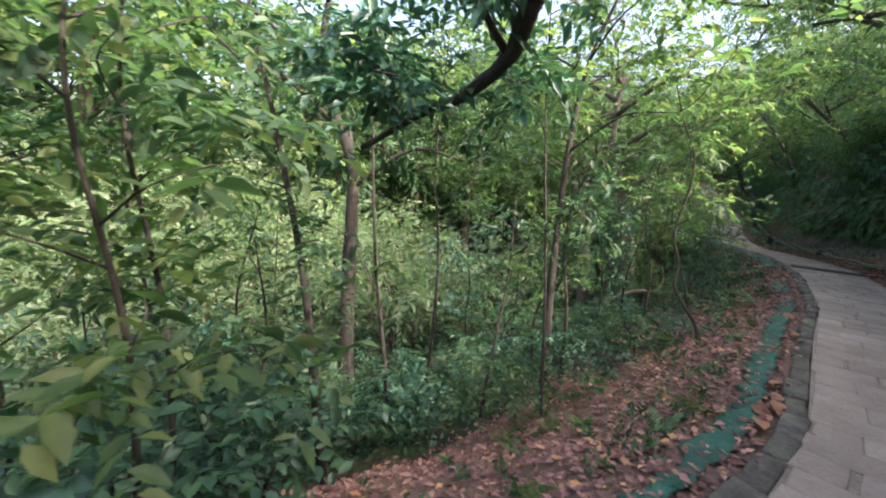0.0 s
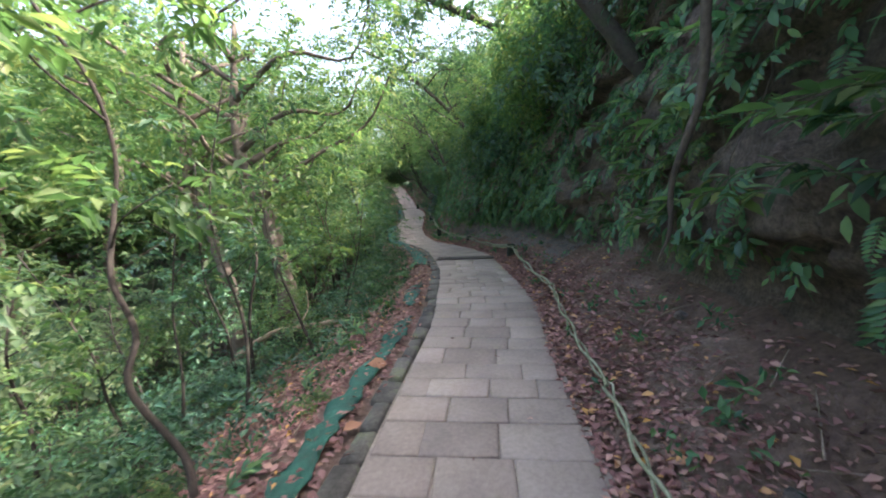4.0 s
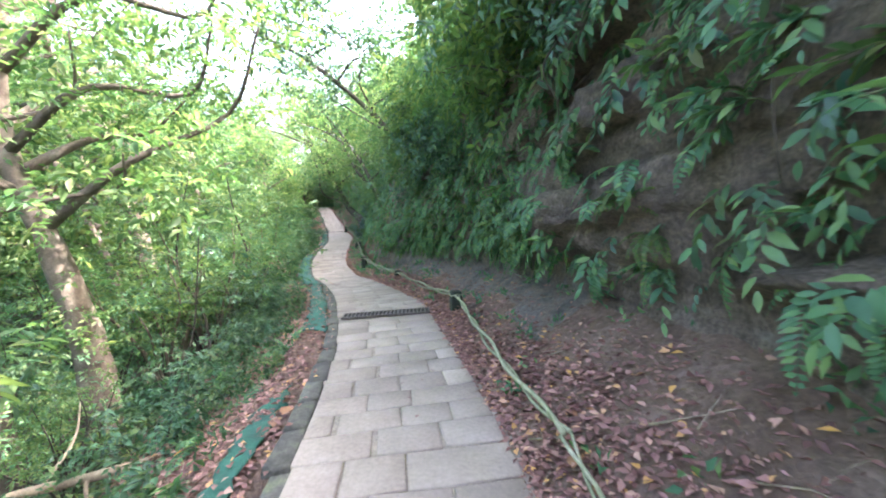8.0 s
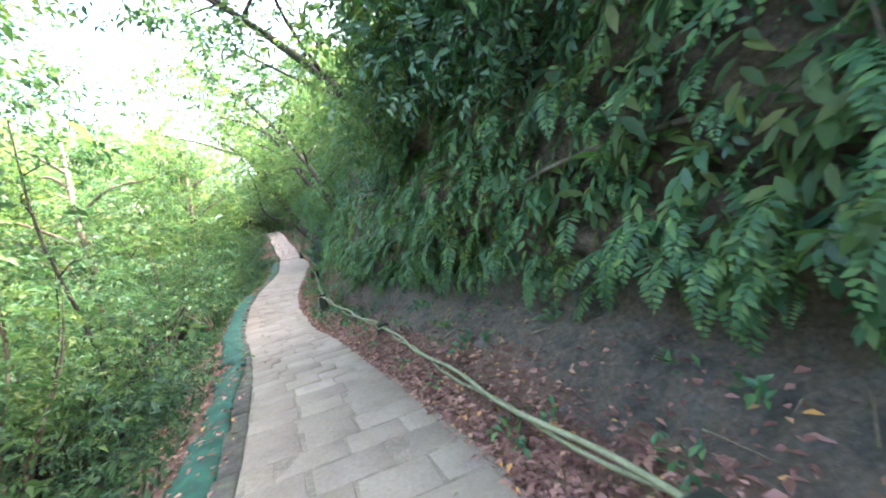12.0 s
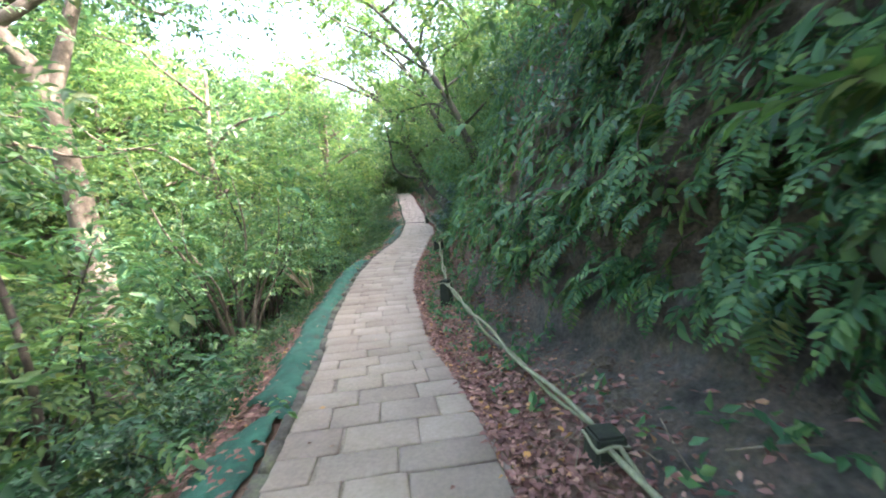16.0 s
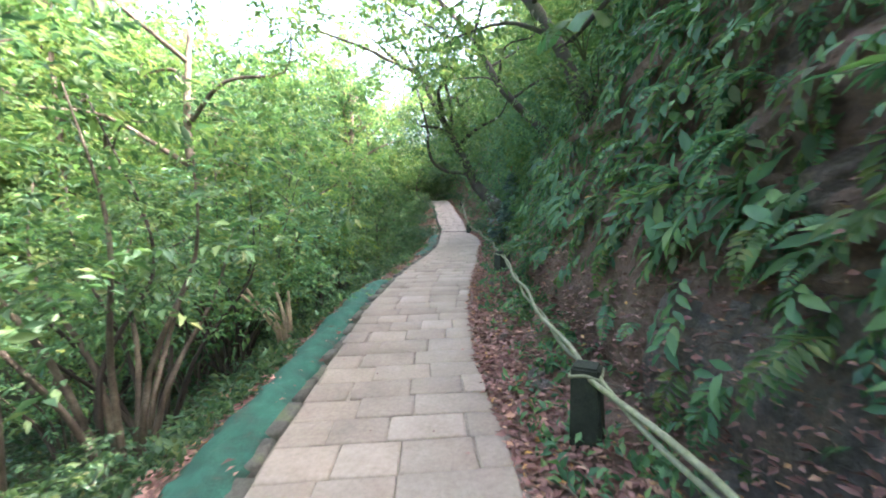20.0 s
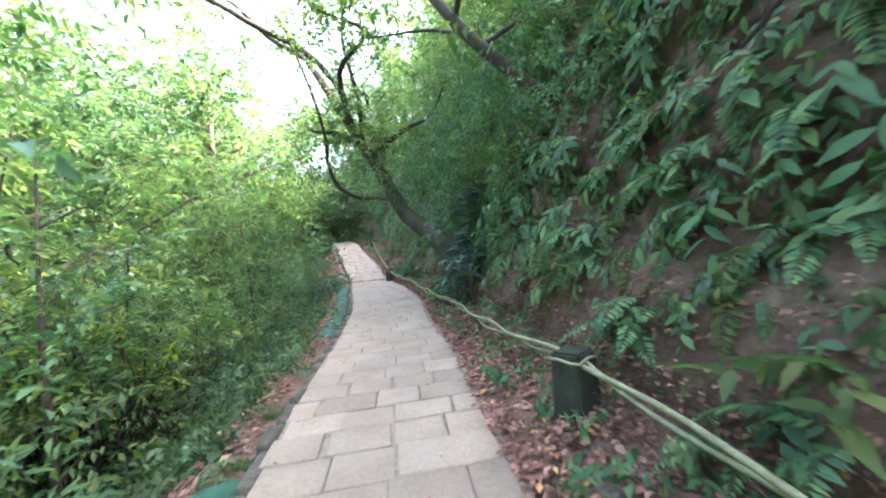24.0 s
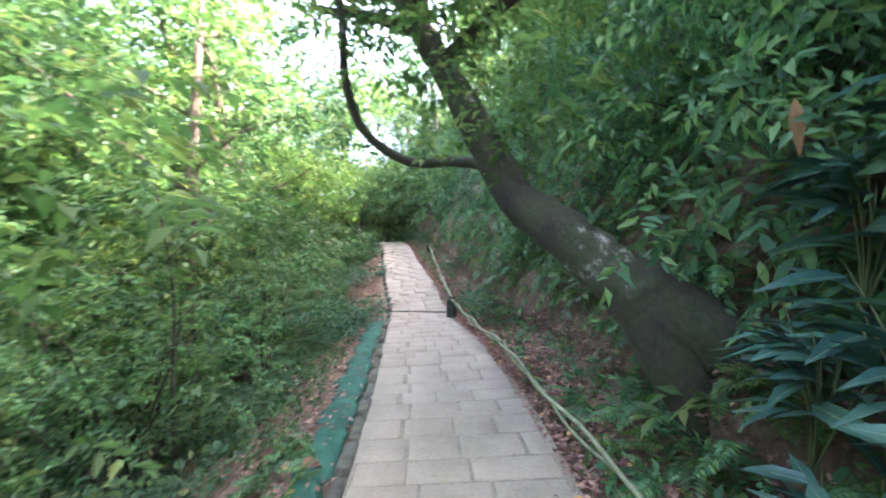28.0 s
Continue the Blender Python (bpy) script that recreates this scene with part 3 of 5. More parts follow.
# ---------------------------------------------------------------- trees
FAR = [Kind(make_tree(20 + k, [(0, 0, -0.5), (0.2, 0.1, 2.5), (0.5 * (-1) ** k, 0.3, 5.0), (0.3, 0.4 * (-1) ** k, 8.0)], 0.17, 3.5, 4300, 0.27, 0.14, (GREEN, LIGHT, LIGHT, GREEN)[k], BARK, "tall broadleaved forest tree with a loose sunlit crown", 9, 0.16, joined=True)) for k in range(4)]
n = 0
for y in np.arange(-20, 66, 4.0):
    for d in (8.0, 13.0, 20.0, 30.0):
        dd, yy = d + rng.uniform(-1.8, 1.8), y + rng.uniform(-1.8, 1.8)
        if (dd < 10 and (yy < 5 or 9 < yy < 16 or 19 < yy < 27)) or (dd < 26 and yy < 10) or (dd < 16 and 26 < yy < 30.5) or (dd < 15 and 10 < yy < 20):
            continue
        yc = float(np.clip(yy, -30, 60))
        FAR[n % 4].at(spot(float(xl(yc)) - dd, yy, float(bank_left(dd, yc)), rng.uniform(0, 360), (0.68 + 0.052 * dd) * rng.uniform(0.85, 1.15)))
        n += 1
for y in np.arange(-12, 58, 4.5):           # on the height above the rock face
    for d, h in ((5.0, 6.9), (8.5, 9.2)):
        yy = y + rng.uniform(-1.5, 1.5)
        if -9 < yy < 10.5:
            continue
        FAR[n % 4].at(spot(float(xr(yy)) + d + rng.uniform(-0.3, 1.5), yy, float(zp(yy)) + h - 0.6, rng.uniform(0, 360), rng.uniform(0.6, 0.9)))
        n += 1
for x, y, s in ((-13, 46, 0.9), (-9.5, 49, 0.8), (-16, 50, 1.0), (-7, 53, 0.9), (-12, 56, 1.1), (-21, 45, 1.0)):  # where the path bends away
    FAR[n % 4].at(spot(x, y, 0.0, rng.uniform(0, 360), s))
    n += 1

big = make_tree(61, [(-3.2, 26.75, 0.95), (-3.75, 26.95, 1.22), (-4.15, 27.08, 1.47), (-4.45, 27.25, 1.76), (-4.75, 27.42, 2.06), (-5.13, 27.7, 2.47), (-5.54, 27.9, 3.34), (-5.89, 28.0, 4.05), (-6.35, 28.05, 4.95), (-7.2, 28.3, 6.6), (-8.2, 28.8, 8.4)], 0.235, 3.0, 6500, 0.14, 0.06, LIGHT, MOSSY, "leaning mossy grey tree trunk with pale lichen patches", 5, 0.66)
for pts, r in (([(-4.25, 27.1, 1.6), (-4.05, 27.0, 1.1), (-3.85, 26.95, 0.6), (-3.7, 26.9, 0.2)], 0.25), ([(-5.3, 27.8, 2.75), (-5.75, 28.5, 3.0), (-6.3, 28.8, 3.1), (-6.66, 28.7, 3.25), (-6.94, 28.5, 3.55), (-7.02, 28.25, 4.05), (-6.95, 28.0, 4.6), (-7.1, 27.8, 5.6), (-7.6, 27.9, 7.2)], 0.07), ([(-6.3, 28.0, 4.95), (-6.42, 27.83, 5.7), (-7.03, 27.32, 6.45), (-7.94, 26.75, 6.87), (-8.61, 26.21, 7.17), (-9.8, 25.3, 7.5)], 0.085), ([(-6.0, 28.0, 4.3), (-5.95, 27.6, 5.4), (-6.1, 27.2, 6.6), (-5.8, 26.8, 7.8)], 0.06)):
    v, f = tube(smooth_line(pts, 6), [r, r * 0.85, r * 0.45], 8, 0.04, rng)
    part("limb", mesh_of("limb", v, f, MOSSY, True), big)
sprays = foliage(rng, [(-5.3, 27.7, 2.9), (-5.6, 27.8, 3.6), (-5.9, 27.6, 4.4), (-6.2, 27.7, 4.9), (-5.2, 27.3, 4.0), (-4.8, 27.2, 3.2), (-5.6, 26.9, 4.7), (-6.9, 27.9, 4.6)], [0.35, 0.6, 0.8], 2200, 0.13, 0.055, 0.6)
part("foliage", mesh_of("foliage", *sprays, LIGHT), big, "fresh green shoots along the trunk")
tagged(big, group="trees by the path")

pale = make_tree(62, [(-10.9, 17.1, -5.6), (-10.95, 17.14, -3.1), (-11.4, 17.4, 0.0), (-11.83, 17.5, 2.2), (-11.86, 17.1, 4.7), (-12.2, 16.55, 5.9), (-12.6, 16.1, 7.2), (-13.2, 15.7, 8.8)], 0.34, 5.2, 12000, 0.17, 0.08, GREEN, BARK, "pale brown forked tree trunk standing on the slope", 6, 0.72)
for pts, r in (([(-11.85, 17.2, 4.3), (-11.6, 17.4, 5.4), (-11.32, 17.54, 6.4), (-10.98, 17.8, 7.8), (-10.7, 18.2, 9.2)], 0.19), ([(-11.95, 17.5, 2.4), (-12.9, 16.9, 3.4), (-13.9, 16.4, 3.9)], 0.09)):
    v, f = tube(smooth_line(pts, 6), [r, r * 0.8, r * 0.4], 8, 0.04, rng)
    part("limb", mesh_of("limb", v, f, BARK, True), pale)
tagged(pale, group="trees by the path")
ahead = make_tree(63, [(-7.0, -3.0, -3.6), (-7.05, -3.0, -1.0), (-7.0, -2.95, 1.0), (-7.0, -3.0, 2.1), (-7.4, -3.3, 3.6), (-7.3, -3.0, 5.6)], 0.13, 2.6, 5000, 0.14, 0.06, GREEN, BARK_DARK, "dark forked tree on the slope with fine foliage", 6, 0.5)
tagged(ahead, group="trees by the path")
for k, (x, y) in enumerate(((-5.6, 7.5), (-6.9, 7.1), (-8.6, 12.5)), 1):
    zg = float(bank_left(float(xl(y)) - x, y))
    t = make_tree(70 + k, [(x, y, zg - 0.3), (x - 0.1, y + 0.1, zg + 1.6), (x - 0.5, y + 0.1, zg + 3.4), (x - 1.2, y + 0.3, zg + 5.4), (x - 1.3, y + 0.9, zg + 8.6)], (0.24, 0.19, 0.15)[k - 1], 3.9, 9500, 0.16, 0.07, LIGHT if k < 3 else GREEN, BARK, "grey brown tree on the slope below the path", 12, 0.56)
    tagged(t, group="trees by the path")

TALL = [Kind(make_tree(26 + k, [(0, 0, -0.5), (0.2, 0.1, 2.5), (-0.4 * (-1) ** k, 0.3, 5.0), (0.3, 0.4, 8.0)], 0.15, 3.4, 13000, 0.15, 0.068, (LIGHT, GREEN)[k], BARK, "tall broadleaved forest tree with a loose sunlit crown", 10, 0.14)) for k in range(2)]
LEANING = (([(-2.5, 19.5, 3.6), (-3.4, 20.0, 5.2), (-4.6, 20.4, 6.8), (-6.4, 20.6, 8.6)], 3.6, 9500, LIGHT), ([(-0.9, 13.2, 4.2), (-2.2, 13.5, 5.6), (-3.6, 13.8, 6.8), (-5.0, 14.0, 7.6)], 3.2, 8000, GREEN), ([(-3.6, 23.4, 4.2), (-4.3, 23.9, 5.6), (-5.1, 24.3, 6.8), (-6.2, 24.6, 8.2)], 3.0, 7500, LIGHT), ([(0.2, 3.2, 6.0), (-1.2, 3.5, 6.7), (-2.6, 3.9, 7.2), (-4.0, 4.4, 7.8)], 2.4, 2600, LIGHT), ([(-0.6, 8.3, 6.2), (-2.0, 8.6, 7.0), (-3.6, 9.0, 7.6), (-5.0, 9.4, 8.2)], 3.6, 8500, LIGHT), ([(0.9, 2.6, 4.0), (0.1, 3.0, 4.7), (-0.8, 3.5, 5.0), (-1.7, 4.1, 5.2)], 1.8, 2200, GREEN))
for k, (pts, wide, count, tone) in enumerate(LEANING):
    y0, h0 = pts[0][1] - 0.25, pts[0][2] - float(zp(pts[0][1])) - 1.3
    foot = float(xr(y0)) + float(face(h0, y0)) + 0.12
    z0 = float(zp(y0)) + h0
    t = make_tree(150 + k, [(foot + 0.5, y0, z0 - 0.5), (foot, y0, z0)] + pts, 0.10, wide, count, 0.16, 0.065, tone, MOSSY, "mossy tree leaning from the bank out over the path", 11, 0.34)
    tagged(t, group="trees by the path")
for x, y, s in ((-12.6, 32.2, 1.3), (-14.0, 35.2, 1.4), (-16.0, 37.6, 1.45), (-15.2, 41.0, 1.35), (-17.0, 33.6, 1.3), (-16.5, 21.5, 1.25), (-13.5, 24.2, 1.15), (-11.6, 22.6, 1.2), (-18.0, 27.0, 1.7), (-20.5, 31.5, 1.8), (-20.0, 23.0, 1.75), (-21.5, 17.5, 1.8)):  # tall trees beyond the bend
    yc = float(xl(y)) - x
    TALL[n % 2].at(spot(x, y, float(bank_left(yc, y)), rng.uniform(0, 360), s))
    n += 1

for x, y, s in ((-9.0, 49.0, 1.7), (-16.8, 50.5, 1.8), (-13.0, 54.0, 1.9), (-19.5, 46.5, 1.6), (-7.0, 45.0, 1.5)):   # where the path turns out of sight
    TALL[n % 2].at(spot(x, y, 0.5, rng.uniform(0, 360), s))
    n += 1
for y, d, h, s in ((27.3, 3.5, 5.2, 0.65), (31.0, 3.2, 4.9, 0.6), (29.5, 3.6, 5.4, 0.75), (32.5, 3.8, 5.6, 0.8), (36.0, 3.8, 5.6, 0.85)):   # rooted above the bank
    TALL[n % 2].at(spot(float(xr(y)) + d, y, float(zp(y)) + h, rng.uniform(0, 360), s, 0, -12))
    n += 1
zg = float(bank_left(3.0, -1.4))
near = make_tree(159, [(-3.8, -1.4, zg - 0.3), (-3.9, -1.3, zg + 2.0), (-4.0, -1.0, zg + 3.8), (-3.9, -0.8, zg + 5.2), (-3.4, -0.6, zg + 6.6)], 0.055, 1.9, 2000, 0.15, 0.075, LIGHT, BARK_DARK, "slim tree with broad yellow green leaves over the path edge", 9, 0.5)
tagged(near, group="trees by the path")

# slender saplings beside the start of the walk
THIN = (([(-4.35, -4.95, -1.9), (-4.6, -4.94, -0.6), (-4.85, -4.94, 0.7), (-5.2, -5.03, 2.1), (-5.5, -5.24, 3.8)], 0.05), ([(-4.9, -3.6, -2.3), (-5.3, -3.5, -0.6), (-5.66, -3.39, 0.4), (-5.87, -3.34, 2.2), (-5.9, -3.3, 4.2)], 0.03), ([(-3.0, -2.9, -1.5), (-3.2, -2.7, 0.0), (-3.38, -2.54, 1.0), (-3.52, -2.62, 2.7), (-3.6, -2.6, 4.2)], 0.02), ([(-1.93, -0.42, -0.65), (-2.0, -0.36, -0.3), (-2.11, -0.28, -0.06), (-2.42, -0.29, 0.4), (-2.44, -0.17, 0.73), (-2.55, -0.18, 1.12), (-2.53, -0.12, 1.5), (-2.47, -0.1, 1.9), (-2.46, -0.2, 2.35), (-2.62, -0.35, 2.8), (-2.8, -0.4, 3.4)], 0.024), ([(-3.8, -0.8, -1.7), (-3.85, -0.75, -0.3), (-4.07, -0.64, 0.86), (-3.95, -0.54, 1.8), (-3.6, -0.5, 2.7)], 0.028), ([(-6.3, -1.6, -2.8), (-6.2, -1.5, 0.0), (-6.3, -1.6, 2.2), (-6.2, -1.5, 4.4)], 0.03), ([(-3.6, 2.4, -1.8), (-3.5, 2.5, -0.2), (-3.75, 2.4, 1.4), (-3.5, 2.6, 3.2)], 0.024), ([(-2.75, 3.2, -1.1), (-3.0, 3.0, 0.0), (-3.4, 3.1, 1.2), (-3.3, 3.2, 2.8)], 0.022), ([(-4.6, 11.5, -1.4), (-4.7, 11.6, 0.4), (-5.0, 11.5, 2.2), (-5.2, 11.7, 3.8)], 0.03), ([(-7.6, 21.4, -1.3), (-7.75, 21.5, 0.3), (-7.85, 21.6, 1.2), (-8.1, 21.9, 2.6)], 0.035))
for k, (pts, r) in enumerate(THIN):
    t = make_tree(80 + k, pts, r, 0.9, 420, 0.14, 0.052, LIGHT if k % 2 else GREEN, BARK_DARK, "slender dark sapling with sparse green leaves", 4, 0.5, name="sapling")
    tagged(t, category="sapling", group="saplings on the slope")

# the dark bough that hangs over the start
bough = make_tree(95, [(-1.2, -3.2, 6.2), (-1.9, -3.9, 4.6), (-2.45, -4.2, 3.75), (-2.85, -4.09, 3.2), (-3.22, -3.84, 2.9), (-3.77, -3.8, 2.63), (-4.25, -3.95, 2.46), (-4.81, -4.27, 2.1)], 0.1, 1.25, 2200, 0.17, 0.07, DARK, BARK_DARK, "dark overhanging tree bough with dense leaves", 6, 0.35, name="overhanging_bough")
tagged(bough, category="bough", group="trees by the path")
# large-leaved saplings close to the first steps
for k, (x, y, h) in enumerate(((-3.9, -6.6, 4.0), (-4.5, -6.3, 4.6), (-5.2, -7.2, 4.8), (-4.0, -7.6, 4.4), (-6.2, -6.1, 5.0))):
    zg = float(bank_left(float(xl(y)) - x, y))
    t = make_tree(120 + k, [(x, y, zg - 0.2), (x + 0.1, y + 0.05, zg + h * 0.4), (x + 0.05, y - 0.1, zg + h * 0.75), (x + 0.2, y, zg + h)], 0.022, 1.05, 900, 0.165, 0.062, GREEN if k == 1 else LIGHT, BARK_DARK, "young tree with large drooping green leaves", 8, 0.28, name="sapling", fine=True)
    tagged(t, category="sapling", group="saplings on the slope")

# ---------------------------------------------------------------- shrubs on the falling slope
SHRUB = [Kind(make_shrub(30, 2.3, 2.0, 1900, 0.11, 0.044, GREEN)), Kind(make_shrub(31, 2.0, 2.2, 1900, 0.105, 0.042, FERN, BARK)), Kind(make_shrub(32, 2.6, 2.0, 1900, 0.115, 0.044, LIGHT)), Kind(make_shrub(33, 1.7, 1.9, 1900, 0.10, 0.044, DARK))]
LOW = [Kind(make_shrub(36, 0.75, 1.2, 760, 0.10, 0.046, GREEN, label="low leafy bush on the slope", stems=3, name="bush")), Kind(make_shrub(37, 0.6, 1.1, 700, 0.09, 0.044, DARK, label="low leafy bush on the slope", stems=3, name="bush"))]
TALLER = [Kind(make_shrub(38, 4.3, 3.1, 3600, 0.12, 0.046, GREEN, BARK, label="tall spreading shrub with layered leaves on bare stems", stems=8)), Kind(make_shrub(39, 3.8, 3.3, 3600, 0.115, 0.045, FERN, BARK_DARK, label="tall spreading shrub with layered leaves on bare stems", stems=7)), Kind(make_shrub(29, 4.0, 3.0, 3400, 0.12, 0.048, LIGHT, BARK, label="tall light green shrub with layered leaves on bare stems", stems=8))]


def open_view(x, y):
    """The gap in the undergrowth through which the pale forked trunk is seen."""
    ax, ay, bx, by = -3.6, 12.6, -10.9, 17.1
    u = ((x - ax) * (bx - ax) + (y - ay) * (by - ay)) / ((bx - ax) ** 2 + (by - ay) ** 2)
    if not 0.0 < u < 1.0:
        return False
    return math.hypot(x - ax - u * (bx - ax), y - ay - u * (by - ay)) < 0.7 + 1.3 * u


n = 0
for y in np.arange(-9, 46, 1.25):
    for d, lo, hi in ((2.75, 0.8, 1.15), (4.4, 1.0, 1.4), (6.6, 1.3, 1.7)):
        dd, yy = d + rng.uniform(-0.45, 0.6), y + rng.uniform(-0.6, 0.6)
        if (yy < 4.5 and dd < 5.2) or (yy < 4.5 and rng.random() < 0.7):
            continue
        if rng.random() < 0.34 or (yy > 27 and dd < 3.4) or (yy < 11 and rng.random() < 0.35):
            continue
        if open_view(float(xl(yy)) - dd, yy) or (15.5 < yy < 19.2 and dd < 3.4):
            continue
        SHRUB[int(rng.integers(1, 3)) if yy < 10 else int(rng.integers(0, 4))].at(spot(float(xl(yy)) - dd, yy, float(bank_left(dd, yy)), rng.uniform(0, 360), rng.uniform(lo, hi) * (0.62 if yy < 9 else (0.6 if 13 < yy < 17.6 else 1.0))))
        n += 1
for k, (yy, dd, s_) in enumerate(((16.5, 2.3, 0.98), (17.9, 3.3, 1.05), (19.8, 3.3, 0.85), (10.1, 2.8, 0.9), (11.3, 3.2, 0.95), (8.8, 3.4, 0.9), (12.4, 3.9, 0.85), (19.4, 3.0, 0.9), (20.6, 4.6, 1.05), (21.8, 3.2, 0.8), (23.4, 4.2, 0.85), (24.8, 3.0, 0.72), (26.4, 4.0, 0.8), (28.2, 3.2, 0.72), (30.0, 4.4, 0.85), (32.4, 3.2, 0.8), (9.4, 5.2, 0.95), (11.4, 4.0, 0.85), (7.6, 6.4, 0.9), (34.6, 4.0, 0.9))):
    TALLER[k % 3].at(spot(float(xl(yy)) - dd, yy, float(bank_left(dd, yy)), rng.uniform(0, 360), s_))
for y in np.arange(-8, 44, 0.75):
    yy, dd = y + rng.uniform(-0.3, 0.3), rng.uniform(1.35, 2.2) + (0.5 if y < 5 else (0.35 if 21 < y < 30 else 0))
    if (yy < 5 and rng.random() < 0.55) or (yy > 12 and rng.random() < 0.3) or 16.4 < yy < 19:
        continue
    LOW[n % 2].at(spot(float(xl(yy)) - dd, yy, float(bank_left(dd, yy)), rng.uniform(0, 360), rng.uniform(0.6, 1.0)))
    n += 1

for k in range(18):
    yy, dd = rng.uniform(-9, 5.5), rng.uniform(1.8, 6.0)
    LOW[k % 2].at(spot(float(xl(yy)) - dd, yy, float(bank_left(dd, yy)), rng.uniform(0, 360), rng.uniform(0.6, 1.0) + 0.06 * dd))

for k in range(30):         # bushes along both sides where the path climbs away
    yy, dd = rng.uniform(30.5, 45), rng.uniform(0.55, 1.7)
    if k % 3:
        LOW[k % 2].at(spot(float(xl(yy)) - dd, yy, float(bank_left(dd, yy)), rng.uniform(0, 360), rng.uniform(0.7, 1.1)))
    else:
        LOW[k % 2].at(spot(float(xr(yy)) + dd * 0.7, yy, float(bank_right(dd * 0.7, yy)), rng.uniform(0, 360), rng.uniform(0.5, 0.8)))

# far shrubs whose paled leaves carry the brightness of sun on the slope
PALER = [Kind(make_shrub(34, 2.6, 2.6, 1300, 0.19, 0.085, SUNLIT, BARK, label="light green shrub on the slope, sunlight painted into its leaf colour"))]
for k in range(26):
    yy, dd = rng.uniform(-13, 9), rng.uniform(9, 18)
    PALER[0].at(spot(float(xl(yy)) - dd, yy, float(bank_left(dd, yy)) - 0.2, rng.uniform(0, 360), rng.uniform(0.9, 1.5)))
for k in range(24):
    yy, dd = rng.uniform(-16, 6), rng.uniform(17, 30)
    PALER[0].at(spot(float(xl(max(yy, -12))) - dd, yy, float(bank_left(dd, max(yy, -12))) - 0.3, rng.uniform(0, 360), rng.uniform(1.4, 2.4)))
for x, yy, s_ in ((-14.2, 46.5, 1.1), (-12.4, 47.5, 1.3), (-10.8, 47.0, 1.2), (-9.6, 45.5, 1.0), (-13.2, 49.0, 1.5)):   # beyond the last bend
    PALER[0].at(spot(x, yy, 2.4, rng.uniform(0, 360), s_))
for k in range(16):         # shrubs in the clearing below the first steps, sunlight painted into their leaves
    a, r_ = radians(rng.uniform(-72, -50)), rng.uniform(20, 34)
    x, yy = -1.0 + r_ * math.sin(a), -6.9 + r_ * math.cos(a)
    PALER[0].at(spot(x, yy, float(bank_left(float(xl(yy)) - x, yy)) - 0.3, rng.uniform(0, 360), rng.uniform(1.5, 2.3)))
BROAD = Kind(make_shrub(35, 1.1, 1.1, 950, 0.125, 0.058, DARK, label="dark green bush with broad leaves beside the path", fine=True, stems=5))
for x, y, s in ((-3.9, -6.9, 1.1), (-4.6, -5.6, 1.1), (-5.4, -6.0, 1.3), (-4.9, -3.5, 0.8)):
    BROAD.at(spot(x, y, float(bank_left(float(xl(y)) - x, y)), rng.uniform(0, 360), s))
WAND = [Kind(tagged(make_tree(130 + k, [(0, 0, -0.4), (0.12 * (-1) ** k, 0.1, 1.0), (0.05, 0.25 * (-1) ** k, 2.1), (0.3 * (-1) ** k, 0.2, 3.3 + 0.3 * k)], 0.026, 0.8, 360, 0.13, 0.05, (GREEN, LIGHT, DARK)[k], BARK_DARK, "slender dark sapling with sparse green leaves", 5, 0.45, name="sapling"), category="sapling", group="saplings on the slope")) for k in range(3)]
for k in range(64):
    yy, dd = (rng.uniform(-8, 5), rng.uniform(2.4, 8)) if k < 16 else (rng.uniform(5, 44), rng.uniform(2.2, 5.5))
    if open_view(float(xl(yy)) - dd, yy):
        continue
    WAND[k % 3].at(spot(float(xl(yy)) - dd, yy, float(bank_left(dd, yy)), rng.uniform(0, 360), rng.uniform(0.7, 1.25), rng.uniform(-12, 12), rng.uniform(-12, 12)))

# ---------------------------------------------------------------- plants on the rock face
FERNS = [Kind(make_fern(40, 5, 0.55, FERN, 0.75)), Kind(make_fern(41, 6, 0.42, FERN, 0.6)), Kind(make_fern(42, 5, 0.5, LIGHT, 0.85)), Kind(make_fern(43, 6, 0.5, LIGHT, 0.7))]
HERBS = [Kind(make_herb(45, 3, 0.15, 0.042, 12, 0.42, FERN, "broad-leaved green plant hanging from the bank")), Kind(make_herb(46, 3, 0.11, 0.034, 16, 0.36, GREEN, "small leafy plant hanging from the bank")), Kind(make_herb(47, 3, 0.17, 0.05, 10, 0.45, LIGHT, "light green leafy plant hanging from the bank"))]
n = 0


def on_face(h, y):
    return float(xr(y)) + float(face(h, y)), y, float(zp(y)) + h


def leafy(y, h):
    """How thickly the hillside is grown over, 0 to 1."""
    base = np.interp(y, [-8, -2, 3, 6, 8.5, 12, 14.5, 18, 20, 42], [0.55, 0.42, 0.30, 0.5, 0.8, 0.85, 0.72, 0.72, 0.9, 0.95]) + 0.22 * np.clip(h - 1.7, 0, 1.5)
    base = base + 0.30 * wob(y, h, 0, 0.9, 15) + 0.16 * wob(y, h, 0, 3.1, 16)
    return np.clip(base, 0, 1) * np.where(y > 14, np.clip((h - 0.45) * 1.3, 0.03, 1), np.clip((h - 0.8) * 3.5, 0, 1))


